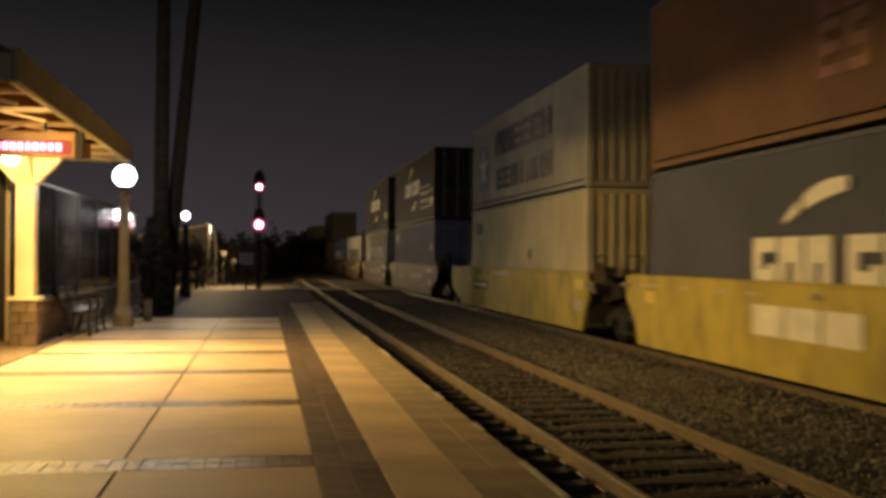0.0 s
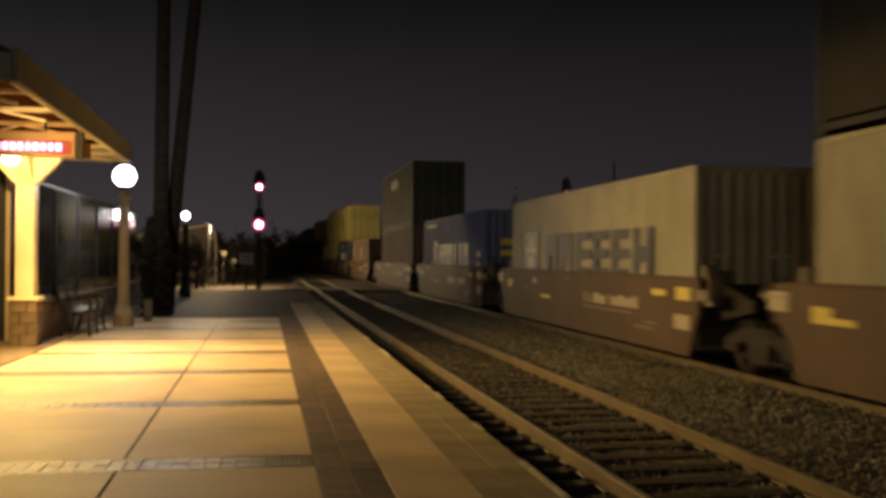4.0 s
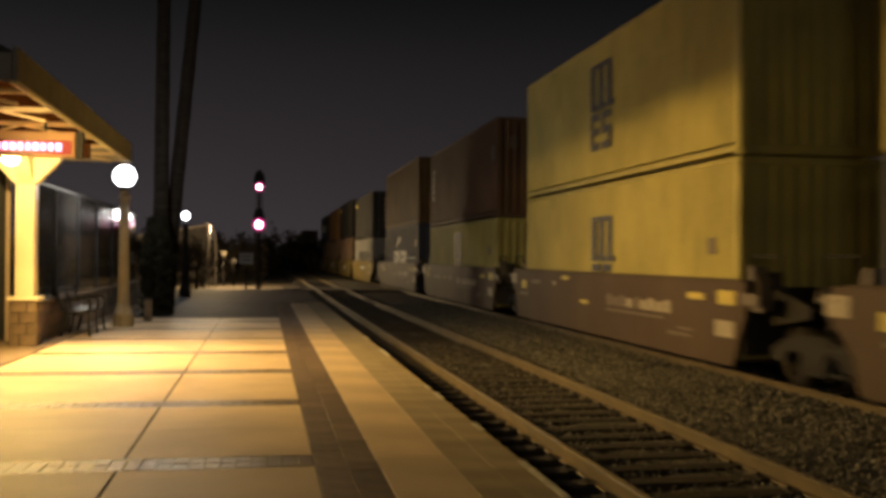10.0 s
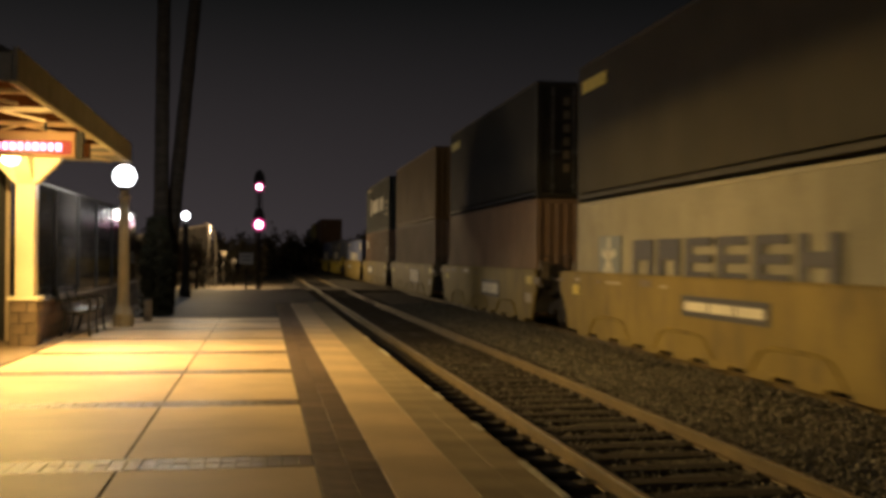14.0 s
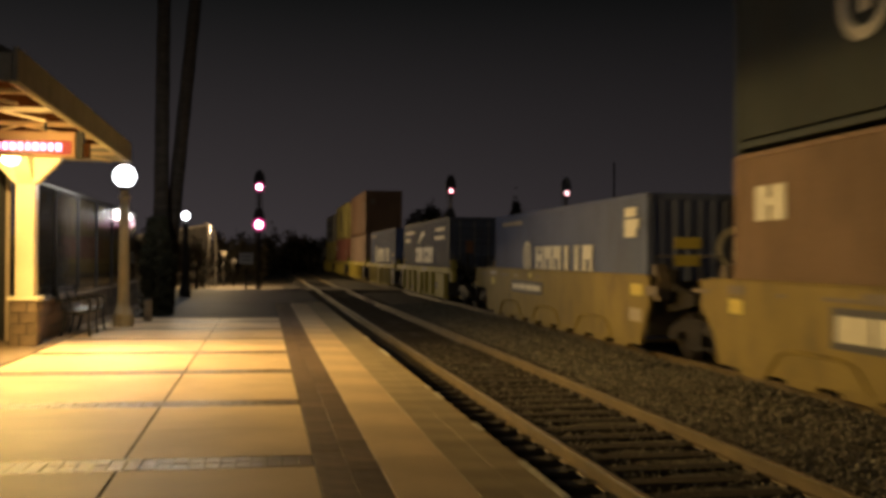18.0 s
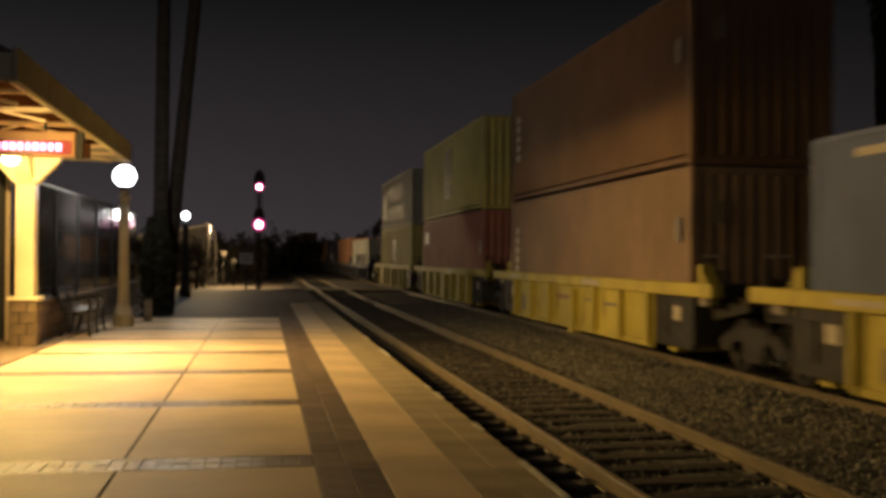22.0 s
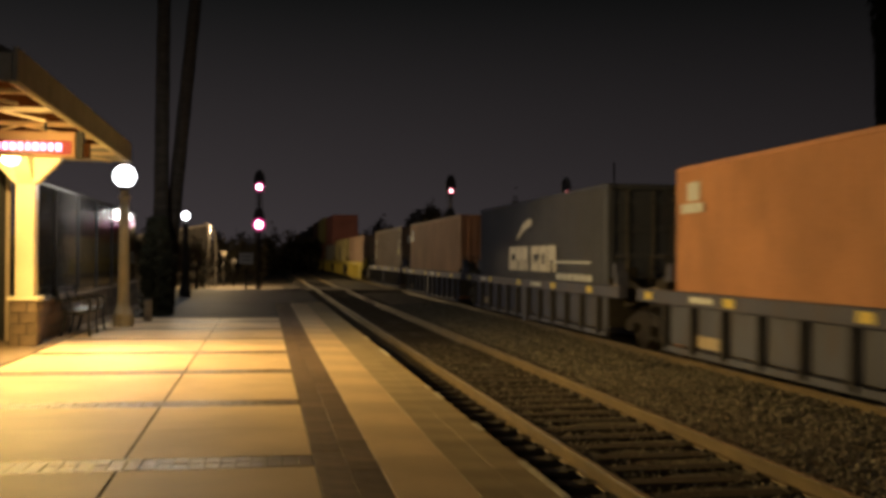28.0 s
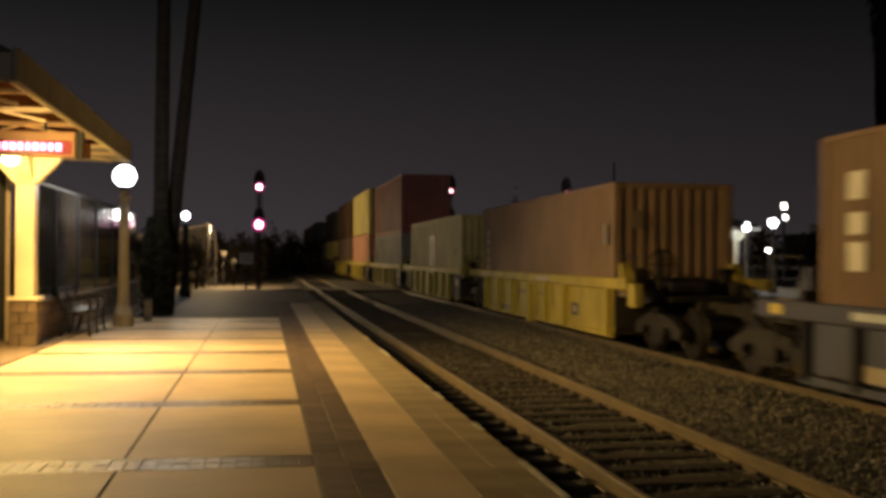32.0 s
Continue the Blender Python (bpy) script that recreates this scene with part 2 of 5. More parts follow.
def mesh_of(bm, material, smooth=False):
    me = bpy.data.meshes.new("mesh")
    bm.to_mesh(me)
    bm.free()
    if smooth:
        for p in me.polygons:
            p.use_smooth = True
    me.materials.append(material)
    return me


def part(name, bm, material, parent, label="", smooth=False, place=None):
    """Links a bmesh (or a mesh that is shared already) as one object under its thing."""
    me = bm if isinstance(bm, bpy.types.Mesh) else mesh_of(bm, material, smooth)
    ob = new(name, me)
    ob.parent = parent
    if place is not None:
        ob.matrix_basis = place if isinstance(place, Matrix) else Matrix.Translation(place)
    if label:
        tagged(ob, label=label)
    return ob


def shared(key, make, material, smooth=False):
    """A mesh built once for each key."""
    if key not in MESHES:
        MESHES[key] = mesh_of(make(), material, smooth)
    return MESHES[key]


def thing(name, label, category, m=None, group="", kind=""):
    ob = new(name)
    ob.empty_display_size = 0.2
    if m is not None:
        ob.matrix_basis = m
    return tagged(ob, label=label, category=category, group=group, kind=kind)


def solid(name, bm, material, label, category="", kind="", group="", m=None, smooth=False):
    ob = new(name, mesh_of(bm, material, smooth))
    if m is not None:
        ob.matrix_basis = m
    return tagged(ob, label=label, category=category, group=group, kind=kind)


def stuff_mesh(name, verts, faces, material, label, category, parent=None):
    me = bpy.data.meshes.new("mesh")
    me.from_pydata(verts, [], faces)
    me.materials.append(material)
    ob = new(name, me)
    ob.parent = parent
    return tagged(ob, label=label, category=category, kind="stuff")


# ---- ground, tracks ----
def ground():
    bm = bmesh.new()
    size = 2500
    bmesh.ops.create_grid(bm, x_segments=50, y_segments=50, size=size)
    bmesh.ops.translate(bm, vec=(0, 0, -0.5), verts=bm.verts[:])
    solid("ground", bm, DIRT, "bare dark dirt ground beside the railway tracks", "ground", "structure")
    # ballast shoulder under all tracks
    xs = [1.98, 2.3, 2.62, 3.5, 4.2, 4.9, 5.5, 6.2, 7.0, 7.8, 8.6, 9.2, 9.9, 10.8, 12.2, 13.2, 14.1, 15.0, 16.0, 17.4]
    zs = [-0.46, -0.44, -0.30, -0.15, -0.15, -0.145, -0.115, -0.085, -0.12, -0.185, -0.185, -0.22, -0.30, -0.36, -0.30, -0.24, -0.22, -0.24, -0.32, -0.50]
    verts, faces = [], []
    ys = [-60 + 62 * i / 40 for i in range(40)] + [2 + 0.18 * i for i in range(150)] + [29 + 471 * (i / 69) ** 1.6 for i in range(70)]
    for y in ys:
        for x, z in zip(xs, zs):
            verts.append((x + random.uniform(-0.05, 0.05) * (x > 2), y, z + random.uniform(-0.025, 0.02)))
    k = len(xs)
    for i in range(len(ys) - 1):
        for j in range(k - 1):
            a = i * k + j
            faces.append((a, a + 1, a + k + 1, a + k))
    me = bpy.data.meshes.new("mesh")
    me.from_pydata(verts, [], faces)
    me.materials.append(BALLAST)
    tagged(new("ballast_bed", me), "crushed grey stone ballast bed carrying the railway tracks", "ballast", kind="structure")


def stones(y0, y1, x0, x1, z, per_m2, size, name, label):
    """Loose crushed stones as one sheet of small lumps."""
    rng = np.random.default_rng(int(y0 * 10 + x0 * 100) + 5)
    count = int((y1 - y0) * (x1 - x0) * per_m2)
    base = np.array([(1, 0, 0), (-1, 0, 0), (0, 1, 0), (0, -1, 0), (0, 0, 1), (0, 0, -1)], float)
    tri = np.array([(0, 2, 4), (2, 1, 4), (1, 3, 4), (3, 0, 4), (2, 0, 5), (1, 2, 5), (3, 1, 5), (0, 3, 5)])
    centre = np.stack([rng.uniform(x0, x1, count), rng.uniform(y0, y1, count), np.full(count, z) + rng.uniform(-0.015, 0.03, count)], 1)
    s = size * rng.uniform(0.5, 1.3, (count, 1, 1)) * rng.uniform(0.6, 1.2, (count, 6, 1))
    turn = rng.uniform(0, 2 * math.pi, count)
    c, q = np.cos(turn)[:, None], np.sin(turn)[:, None]
    pts = base[None] * s + rng.normal(0, size * 0.15, (count, 6, 3))
    x, y = pts[:, :, 0] * c - pts[:, :, 1] * q, pts[:, :, 0] * q + pts[:, :, 1] * c
    pts = np.stack([x, y, pts[:, :, 2] * 0.8], 2) + centre[:, None]
    faces = (tri[None] + 6 * np.arange(count)[:, None, None]).reshape(-1, 3)
    return stuff_mesh(name, pts.reshape(-1, 3).tolist(), faces.tolist(), STONE, label, "ballast")


RAIL_SHAPE = [(-0.065, -0.13), (0.065, -0.13), (0.06, -0.12), (0.011, -0.108), (0.011, -0.048), (0.036, -0.038), (0.037, -0.008), (0.03, 0.0),
              (-0.03, 0.0), (-0.037, -0.008), (-0.036, -0.038), (-0.011, -0.048), (-0.011, -0.108), (-0.06, -0.12)]


def track(xc, label, ties_from, ties_to):
    base = thing("railway_track", label, "track", kind="structure")
    base.location = (xc, 0, 0)
    for side in (-0.755, 0.755):
        r = part("rail", prism(RAIL_SHAPE, 620), RAIL, base, place=(side, 250, 0))
        part("rail_head", boxes([(0, 0, 0.0015, 0.05, 620, 0.003)]), RAIL_TOP, r, "polished running surface")
    me = shared("tie", lambda: boxes([(0, 0, -0.09, 2.6, 0.23, 0.18)], 0.012), TIE)
    y = ties_from
    while y < ties_to:
        part("tie", me, TIE, base, place=pose(random.uniform(-0.04, 0.04), y, TIE_TOP, 0, 0, random.uniform(-0.8, 0.8)))
        if y < 22 and xc < 9:
            for side in (-0.755, 0.755):
                part("tie_plate", shared("tie_plate", lambda: boxes([(0, 0, 0.004, 0.28, 0.19, 0.014), (-0.1, 0.04, 0.02, 0.03, 0.03, 0.03), (0.1, -0.04, 0.02, 0.03, 0.03, 0.03)]), STEEL_DARK), STEEL_DARK, base, place=(side, y, TIE_TOP))
        y += 0.53
    return base


# ---- platform ----
def platform():
    base = thing("platform", "pale concrete station platform with dark paver bands", "platform", kind="structure")
    # body of the platform, under the paving
    part("platform_body", boxes([((-9.0 + PLATFORM_EDGE - 0.12) / 2, 6, -0.185, PLATFORM_EDGE - 0.12 + 9.0, 60, 0.75)]), MORTAR, base)
    part("platform_face", boxes([(PLATFORM_EDGE - 0.1, 6, -0.2, 0.08, 60, 0.66)]), EDGE_FACE, base)
    z = PLATFORM_Z
    bands = [4.7, 7.79, 10.92, 13.88, 16.68, 19.45, 22.05, 24.4]
    zones = [(-3.42, -1.012), (-0.988, 0.372)]
    slab_edges = [(-6.0, bands[0])] + list(zip(bands, bands[1:])) + [(24.4, 26.1)]
    for a, b in slab_edges:
        for x0, x1 in zones:
            y0, y1 = a + 0.225, b - 0.225
            ym = (y0 + y1) / 2
            for ya, yb in ((y0, ym - 0.002), (ym + 0.002, y1)):
                part("slab", boxes([((x0 + x1) / 2, (ya + yb) / 2, z - 0.03, x1 - x0, yb - ya, 0.06)], 0.002), CONCRETE, base)
    # walk beside the edge
    y = -4.0
    while y < 34:
        part("slab", shared("edge_slab", lambda: boxes([(0, 0, -0.03, 0.522, 1.472, 0.06)], 0.002), CONCRETE), CONCRETE, base, place=(1.098, y + 0.74, z))
        y += 1.483
    # paver bands across
    me = shared("paver", lambda: boxes([(0, 0, -0.025, 0.104, 0.205, 0.05)], 0.002), PAVER)
    rest = []
    for i, yb in enumerate(bands):
        for row in (-0.107, 0.107):
            for k in range(34):
                place = (0.315 - 0.11125 * k, yb + row, z + random.uniform(-0.002, 0.003))
                if i < 4:
                    part("paver", me, PAVER, base, place=place)
                else:
                    rest.append((place[0], place[1], place[2] - 0.025, 0.106, 0.207, 0.05))
    far = part("paver_courses", boxes(rest), PAVER_FAR, base)
    tagged(far, label="dark paver courses farther along", kind="stuff")
    # two dark courses along the platform
    me2 = shared("course_paver", lambda: boxes([(0, 0, -0.025, 0.224, 0.294, 0.05)], 0.0015), COURSE)
    for k in range(118):
        for j, x in enumerate((0.492, 0.722)):
            part("course_paver", me2, COURSE, base, place=(x, -1.0 + 0.3 * k + 0.15 * j, z + random.uniform(-0.002, 0.002)))
    # edge pavers, two columns, and the worn white nosing
    me3 = shared("edge_paver", lambda: boxes([(0, 0, -0.03, 0.2685, 0.596, 0.06)], 0.001), EDGE)
    for k in range(62):
        for x in (1.497, 1.767):
            part("edge_paver", me3, EDGE, base, place=(x, -2.0 + 0.6 * k, z + random.uniform(-0.001, 0.003)))
    for y0, y1 in ((6.35, 7.55), (8.95, 9.3), (11.0, 11.45), (11.9, 12.1), (15.8, 17.0), (19.0, 19.7)):
        part("worn_nosing", boxes([(PLATFORM_EDGE - 0.035, (y0 + y1) / 2, z + 0.005, 0.05, y1 - y0, 0.006)]), WORN_WHITE, base, "worn white nosing")
    # border course and bed beside the shelter
    me4 = shared("border_paver", lambda: boxes([(0, 0, -0.02, 0.18, 0.39, 0.075)], 0.008), BRICK)
    for k in range(75):
        part("border_paver", me4, BRICK, base, place=(-3.53, 4.0 + 0.4 * k, z + random.uniform(-0.003, 0.003)))
    part("shelter_floor", boxes([(-6.2, 9, z - 0.02, 5.1, 50, 0.05)]), BRICK, base)
    # the plain end of the platform beyond the paving
    part("end_paving", boxes([(-3.0, 29.9, z - 0.03, 6.74, 7.9, 0.05)]), END_PAVING, base)
    part("end_paving", boxes([(-2.24, 41.0, z - 0.06, 8.2, 14.2, 0.12)]), END_PAVING, base)


# ---- lamps, signals ----
def globe_lamp(place, lit, label, z=PLATFORM_Z, body=None, ball=0.225):
    body = body or POST_CONCRETE
    ob = thing("platform_lamp", label, "lamp", pose(place[0], place[1], z), group="globe lamps of the platform")
    h = place[2] - z
    part("base", lathe([(0.215, 0.0), (0.215, 0.26), (0.2, 0.3), (0.17, 0.36), (0.145, 0.43), (0.135, 0.5)], 8), body, ob)
    part("shaft", lathe([(0.13, 0.48), (0.12, 0.9), (0.1, h - 0.75), (0.088, h - 0.5)], 8), body, ob)
    part("collar", lathe([(0.09, h - 0.5), (0.115, h - 0.47), (0.12, h - 0.42), (0.09, h - 0.38), (0.075, h - 0.3)], 12), body, ob)
    part("fitter", lathe([(0.09, h - 0.3), (0.13, h - 0.27), (0.13, h - 0.215), (0.1, h - 0.2)], 14), BLACK_METAL, ob)
    bm = bmesh.new()
    bmesh.ops.create_uvsphere(bm, u_segments=24, v_segments=14, radius=ball)
    g = part("globe", bm, lit, ob, "glowing round globe", smooth=True, place=(0, 0, h))
    g.visible_shadow = False
    return ob


def signal(x, y, heads, label, bright, hot, sizes, ground_z=-0.5):
    ob = thing("railway_signal", label, "signal", pose(x, y, ground_z), group="railway signals")
    top = max(heads) - ground_z
    part("mast", lathe([(0.09, 0.0), (0.08, top * 0.5), (0.065, top + 0.35)], 12), STEEL_DARK, ob)
    part("foundation", boxes([(0, 0, 0.15, 0.6, 0.6, 0.3)], 0.02), POST_CONCRETE, ob)
    part("ladder", boxes([(-0.17, 0.2, top / 2, 0.03, 0.03, top), (0.17, 0.2, top / 2, 0.03, 0.03, top)] + [(0, 0.2, 0.4 + 0.32 * k, 0.34, 0.02, 0.02) for k in range(int(top / 0.32) - 1)]), STEEL_DARK, ob)
    for k, z in enumerate(heads):
        r, core = sizes[k]
        head = part("signal_head", boxes([(0, -0.12, 0.3, 0.4, 0.16, 1.1)], 0.03), BLACK_METAL, ob, place=(0, 0, z - ground_z))
        plate = lathe([(0.3, -0.03), (0.31, 0.0), (0.3, 0.02)], 24, "Y")
        bmesh.ops.scale(plate, vec=(1, 1, 2.0), verts=plate.verts[:])
        part("background_plate", plate, BLACK_METAL, head, "black oval background plate", place=(0, -0.12, 0.36))
        # lens and bulb built oversized, so their discs take the place of bloom
        part("lens", lathe([(r - 0.015, -0.03), (r, 0.0), (r - 0.01, 0.03)], 18, "Y"), bright, head, "glowing red lens, enlarged to stand for its glare", place=(0, -0.235, 0))
        part("bulb", lathe([(core * 0.7, -0.02), (core, 0.0), (core - 0.01, 0.02)], 18, "Y"), hot, head, "glaring pinkish white bulb, enlarged to stand for its glare", place=(0, -0.27, 0))
        hood = lathe([(r + 0.01, -0.34), (r + 0.016, -0.34), (r + 0.016, 0.0), (r - 0.01, 0.0)], 18, "Y")
        bmesh.ops.delete(hood, geom=[f for f in hood.faces if f.calc_center_median().z < 0.02 or len(f.verts) > 4], context="FACES")
        bmesh.ops.solidify(hood, geom=hood.faces[:], thickness=0.012)
        part("hood", hood, BLACK_METAL, head, place=(0, -0.2, 0))
    return ob


# ---- shelter ----
def shelter():
    x0, x1, y0, y1, ze, zt = -2.4, -6.6, 10.85, 19.8, 3.4, 3.68
    roof = thing("platform_canopy", "timber platform canopy with a lit underside", "canopy")
    xm, run = (x0 + x1) / 2, (x0 - x1) / 2
    bm = bmesh.new()
    c = [bm.verts.new(p) for p in ((x0, y0, zt), (x0, y1, zt), (x1, y1, zt), (x1, y0, zt))]
    r = [bm.verts.new(p) for p in ((xm, y0 + run * 0.8, zt + 1.15), (xm, y1 - run * 0.8, zt + 0.6))]
    for f in ((c[0], c[1], r[1], r[0]), (c[1], c[2], r[1]), (c[2], c[3], r[0], r[1]), (c[3], c[0], r[0]), (c[0], c[3], c[2], c[1])):
        bm.faces.new(f)
    bmesh.ops.recalc_face_normals(bm, faces=bm.faces[:])
    part("roof", bm, ROOF, roof)
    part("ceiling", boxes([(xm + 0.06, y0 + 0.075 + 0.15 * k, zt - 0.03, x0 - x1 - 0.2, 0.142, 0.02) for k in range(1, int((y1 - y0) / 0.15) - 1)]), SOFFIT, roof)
    for name, b in (("fascia", (x0 - 0.02, (y0 + y1) / 2, (ze + zt) / 2 + 0.02, 0.05, y1 - y0 + 0.06, zt - ze + 0.08)), ("fascia", (x1, (y0 + y1) / 2, (ze + zt) / 2, 0.05, y1 - y0 + 0.06, zt - ze)),
                    ("fascia", (xm, y0 - 0.01, (ze + zt) / 2, x0 - x1 - 0.1, 0.05, zt - ze)), ("fascia", (xm, y1 + 0.01, (ze + zt) / 2, x0 - x1 - 0.1, 0.05, zt - ze))):
        part(name, boxes([b], 0.006), FASCIA, roof)
    part("trim", boxes([(x0 - 0.03, (y0 + y1) / 2, ze - 0.008, 0.075, y1 - y0 + 0.06, 0.024)]), CREAM, roof, "cream trim under the fascia")
    # cross beams with their knee braces
    for y in (12.3, 13.83, 15.35, 16.85, 18.3, 19.55):
        part("cross_beam", boxes([(xm, y, ze + 0.12, x0 - x1 - 0.16, 0.09, 0.055)], 0.006), TIMBER, roof)
    for y in (12.3, 13.83, 15.35, 16.85, 18.3, 19.55):
        for xa, za, xb, zb in ((-3.3, 3.5, -2.72, 3.38), (-3.35, 3.5, -3.75, 3.38), (-5.0, 3.5, -4.65, 3.38), (-5.4, 3.5, -5.75, 3.38)):
            part("strut", tube([(xa, y, za), ((xa + xb) / 2, y, (za + zb) / 2), (xb, y, zb)], 0.016, 6), TIMBER, roof)
    for x in (-3.9, -5.9):
        part("long_beam", boxes([(x, (y0 + y1) / 2, ze - 0.07, 0.16, y1 - y0 - 0.7, 0.14)], 0.008), TIMBER, roof)
    # columns on stone plinths
    for x in (-3.86, -5.9):
        for y in (12.4, 18.2):
            col = thing("canopy_column", "cream square column on a stone block plinth", "column", pose(x, y, PLATFORM_Z), group="columns of the canopy")
            plinth = part("plinth", boxes([(0, 0, 0.37, 0.40, 0.40, 0.74)]), MORTAR, col)
            for row in range(4):
                for k in range(2):
                    for side in range(4):
                        a = math.radians(90 * side)
                        u = (-0.105 if k == 0 else 0.105) + (0.03 if row % 2 else -0.03)
                        w = 0.205 + (0.06 if (k == 0) == bool(row % 2) else -0.06)
                        u = -0.21 + w / 2 if k == 0 else 0.21 - w / 2
                        part("stone", shared(("stone", round(w, 3)), lambda w=w: boxes([(0, 0, 0, w - 0.012, 0.03, 0.172)], 0.008), BRICK), BRICK, plinth,
                             place=Matrix.Rotation(a, 4, "Z") @ Matrix.Translation((u, -0.205, 0.095 + 0.183 * row)))
            part("cap_stone", boxes([(0, 0, 0.775, 0.5, 0.5, 0.07)], 0.015), CREAM, col)
            part("shaft", boxes([(0, 0, 1.74, 0.30, 0.30, 1.86)], 0.012), CREAM, col)
            part("capital", boxes([(0, 0, 2.69, 0.36, 0.36, 0.06)], 0.01), CREAM, col)
            for side in range(4):
                a = math.radians(90 * side)
                bm = prism([(0.08, 2.66), (0.17, 2.66), (0.54, 3.06), (0.54, 3.13), (0.1, 3.13)], 0.24, "Y")
                bmesh.ops.rotate(bm, verts=bm.verts[:], cent=(0, 0, 0), matrix=Matrix.Rotation(a, 3, "Z"))
                part("bracket", bm, CREAM, col)
    # ceiling lamps
    for place in CANOPY_LAMPS:
        ob = thing("canopy_lamp", "small dome lamp glowing warm yellow under the canopy", "lamp", pose(*place), group="lamps under the canopy")
        # unseen shade added to keep the lamp's light off the ceiling boards
        part("housing", lathe([(0.30, 0.205), (0.302, 0.212), (0.16, 0.26), (0.05, 0.275), (0.05, 0.265), (0.155, 0.252)], 24), BLACK_METAL, ob, "black cut-off shade, added out of sight to darken the ceiling")
        part("stem", lathe([(0.02, 0.25), (0.02, 3.64 - place[2])], 8), BLACK_METAL, ob)
        g = part("bowl", lathe([(0.03, -0.07), (0.09, -0.05), (0.125, 0.0), (0.14, 0.1), (0.14, 0.21)], 18), GLOBE_WARM, ob, "glowing warm bowl", smooth=True)
        g.visible_shadow = False
    # display board under the canopy
    sign = thing("led_display_sign", "cream display sign with a red light row", "sign", pose(-3.45, 15.0, 3.03))
    part("case", boxes([(0, 0, 0.17, 1.8, 0.2, 0.34)], 0.012), SIGN_CASE, sign)
    part("display_glass", boxes([(0, -0.104, 0.125, 1.72, 0.01, 0.19)]), LED_FACE, sign, "dark red display glass")
    for k in range(16):
        part("light_bar", boxes([(-0.78 + 0.098 * k, -0.112, 0.13, 0.062 if k % 3 else 0.078, 0.01, 0.1)], 0.012), LED, sign, "glowing pink-red bar")
    for x in (-0.5, 0.5):
        part("hanger", boxes([(x, 0, 0.4, 0.04, 0.04, 0.14)]), BLACK_METAL, sign)
    part("end_bracket", boxes([(0.955, 0, 0.17, 0.1, 0.16, 0.38)], 0.01), BLACK_METAL, sign)
    part("junction_box", boxes([(1.045, 0, 0.1, 0.08, 0.12, 0.2)], 0.01), SOFFIT, sign)


def gate_screen():
    """A dark panel in a tan frame that closes the bay behind the column."""
    ob = thing("bay_screen", "dark panel in a tan timber frame behind the canopy column", "screen", pose(-4.2, 19.0, PLATFORM_Z))
    for x, w in ((-0.13, 0.07), (-0.33, 0.05), (-1.25, 0.07)):
        part("frame_post", boxes([(x, 0, 1.5, w, 0.07, 3.0)], 0.006), TIMBER, ob, "tan timber post")
    for x0, x1 in ((-0.305, -0.165), (-1.215, -0.355)):
        part("panel", boxes([((x0 + x1) / 2, 0.01, 1.5, x1 - x0, 0.02, 2.95)]), FENCE_POST, ob)
    part("frame_rail", boxes([(-0.7, 0, 3.03, 1.22, 0.07, 0.06)], 0.006), TIMBER, ob)


def screen_wall():
    """Low stone wall with a tall dark panelled screen on it."""
    base = thing("screen_wall", "low stone wall with tall dark glossy panels above", "wall", kind="structure")
    ya, yb, x = 18.45, 33.6, -3.95
    core = part("low_wall", boxes([(x, (ya + yb) / 2, 0.52, 0.26, yb - ya, 0.64)]), MORTAR, base)
    for row in range(3):
        for k in range(int((yb - ya) / 0.42)):
            part("stone", shared("wall_stone", lambda: boxes([(0, 0, 0, 0.04, 0.408, 0.198)], 0.01), BRICK), BRICK, core, place=(x + 0.14, ya + 0.21 + 0.42 * k + (0.1 if row % 2 else 0), 0.31 + 0.21 * row))
    part("coping", boxes([(x, (ya + yb) / 2, 0.875, 0.36, yb - ya + 0.1, 0.07)], 0.015), BRICK, base)
    y = ya
    while y < yb - 0.2:
        part("panel", shared("screen_panel", lambda: boxes([(0, 1.26, 1.05, 0.03, 2.46, 2.0)], 0.004), FENCE), FENCE, base, place=(x, y, 0.92))
        part("post", shared("screen_post", lambda: boxes([(0, 0, 1.04, 0.07, 0.06, 2.1)], 0.006), FENCE_POST), FENCE_POST, base, place=(x + 0.01, y, 0.91))
        y += 2.52
    part("top_rail", boxes([(x, (ya + yb) / 2, 2.98, 0.08, yb - ya, 0.06)], 0.006), FENCE_POST, base)
    # fence behind the shelter
    back = thing("rear_fence", "dark metal fence behind the shelter", "fence", kind="structure")
    for k in range(15):
        part("post", shared("rear_post", lambda: boxes([(0, 0, 1.1, 0.08, 0.08, 2.2)], 0.008), FENCE_POST), FENCE_POST, back, place=(-7.6, 2 + 2.4 * k, 0.2))
        part("fence_panel", shared("rear_panel", lambda: boxes([(0, 1.2, 1.1, 0.03, 2.3, 2.0)] + [(0.03, 0.1 + 0.2 * i, 1.1, 0.03, 0.04, 2.0) for i in range(12)]), FENCE_POST), FENCE_POST, back, place=(-7.6, 2 + 2.4 * k, 0.2))


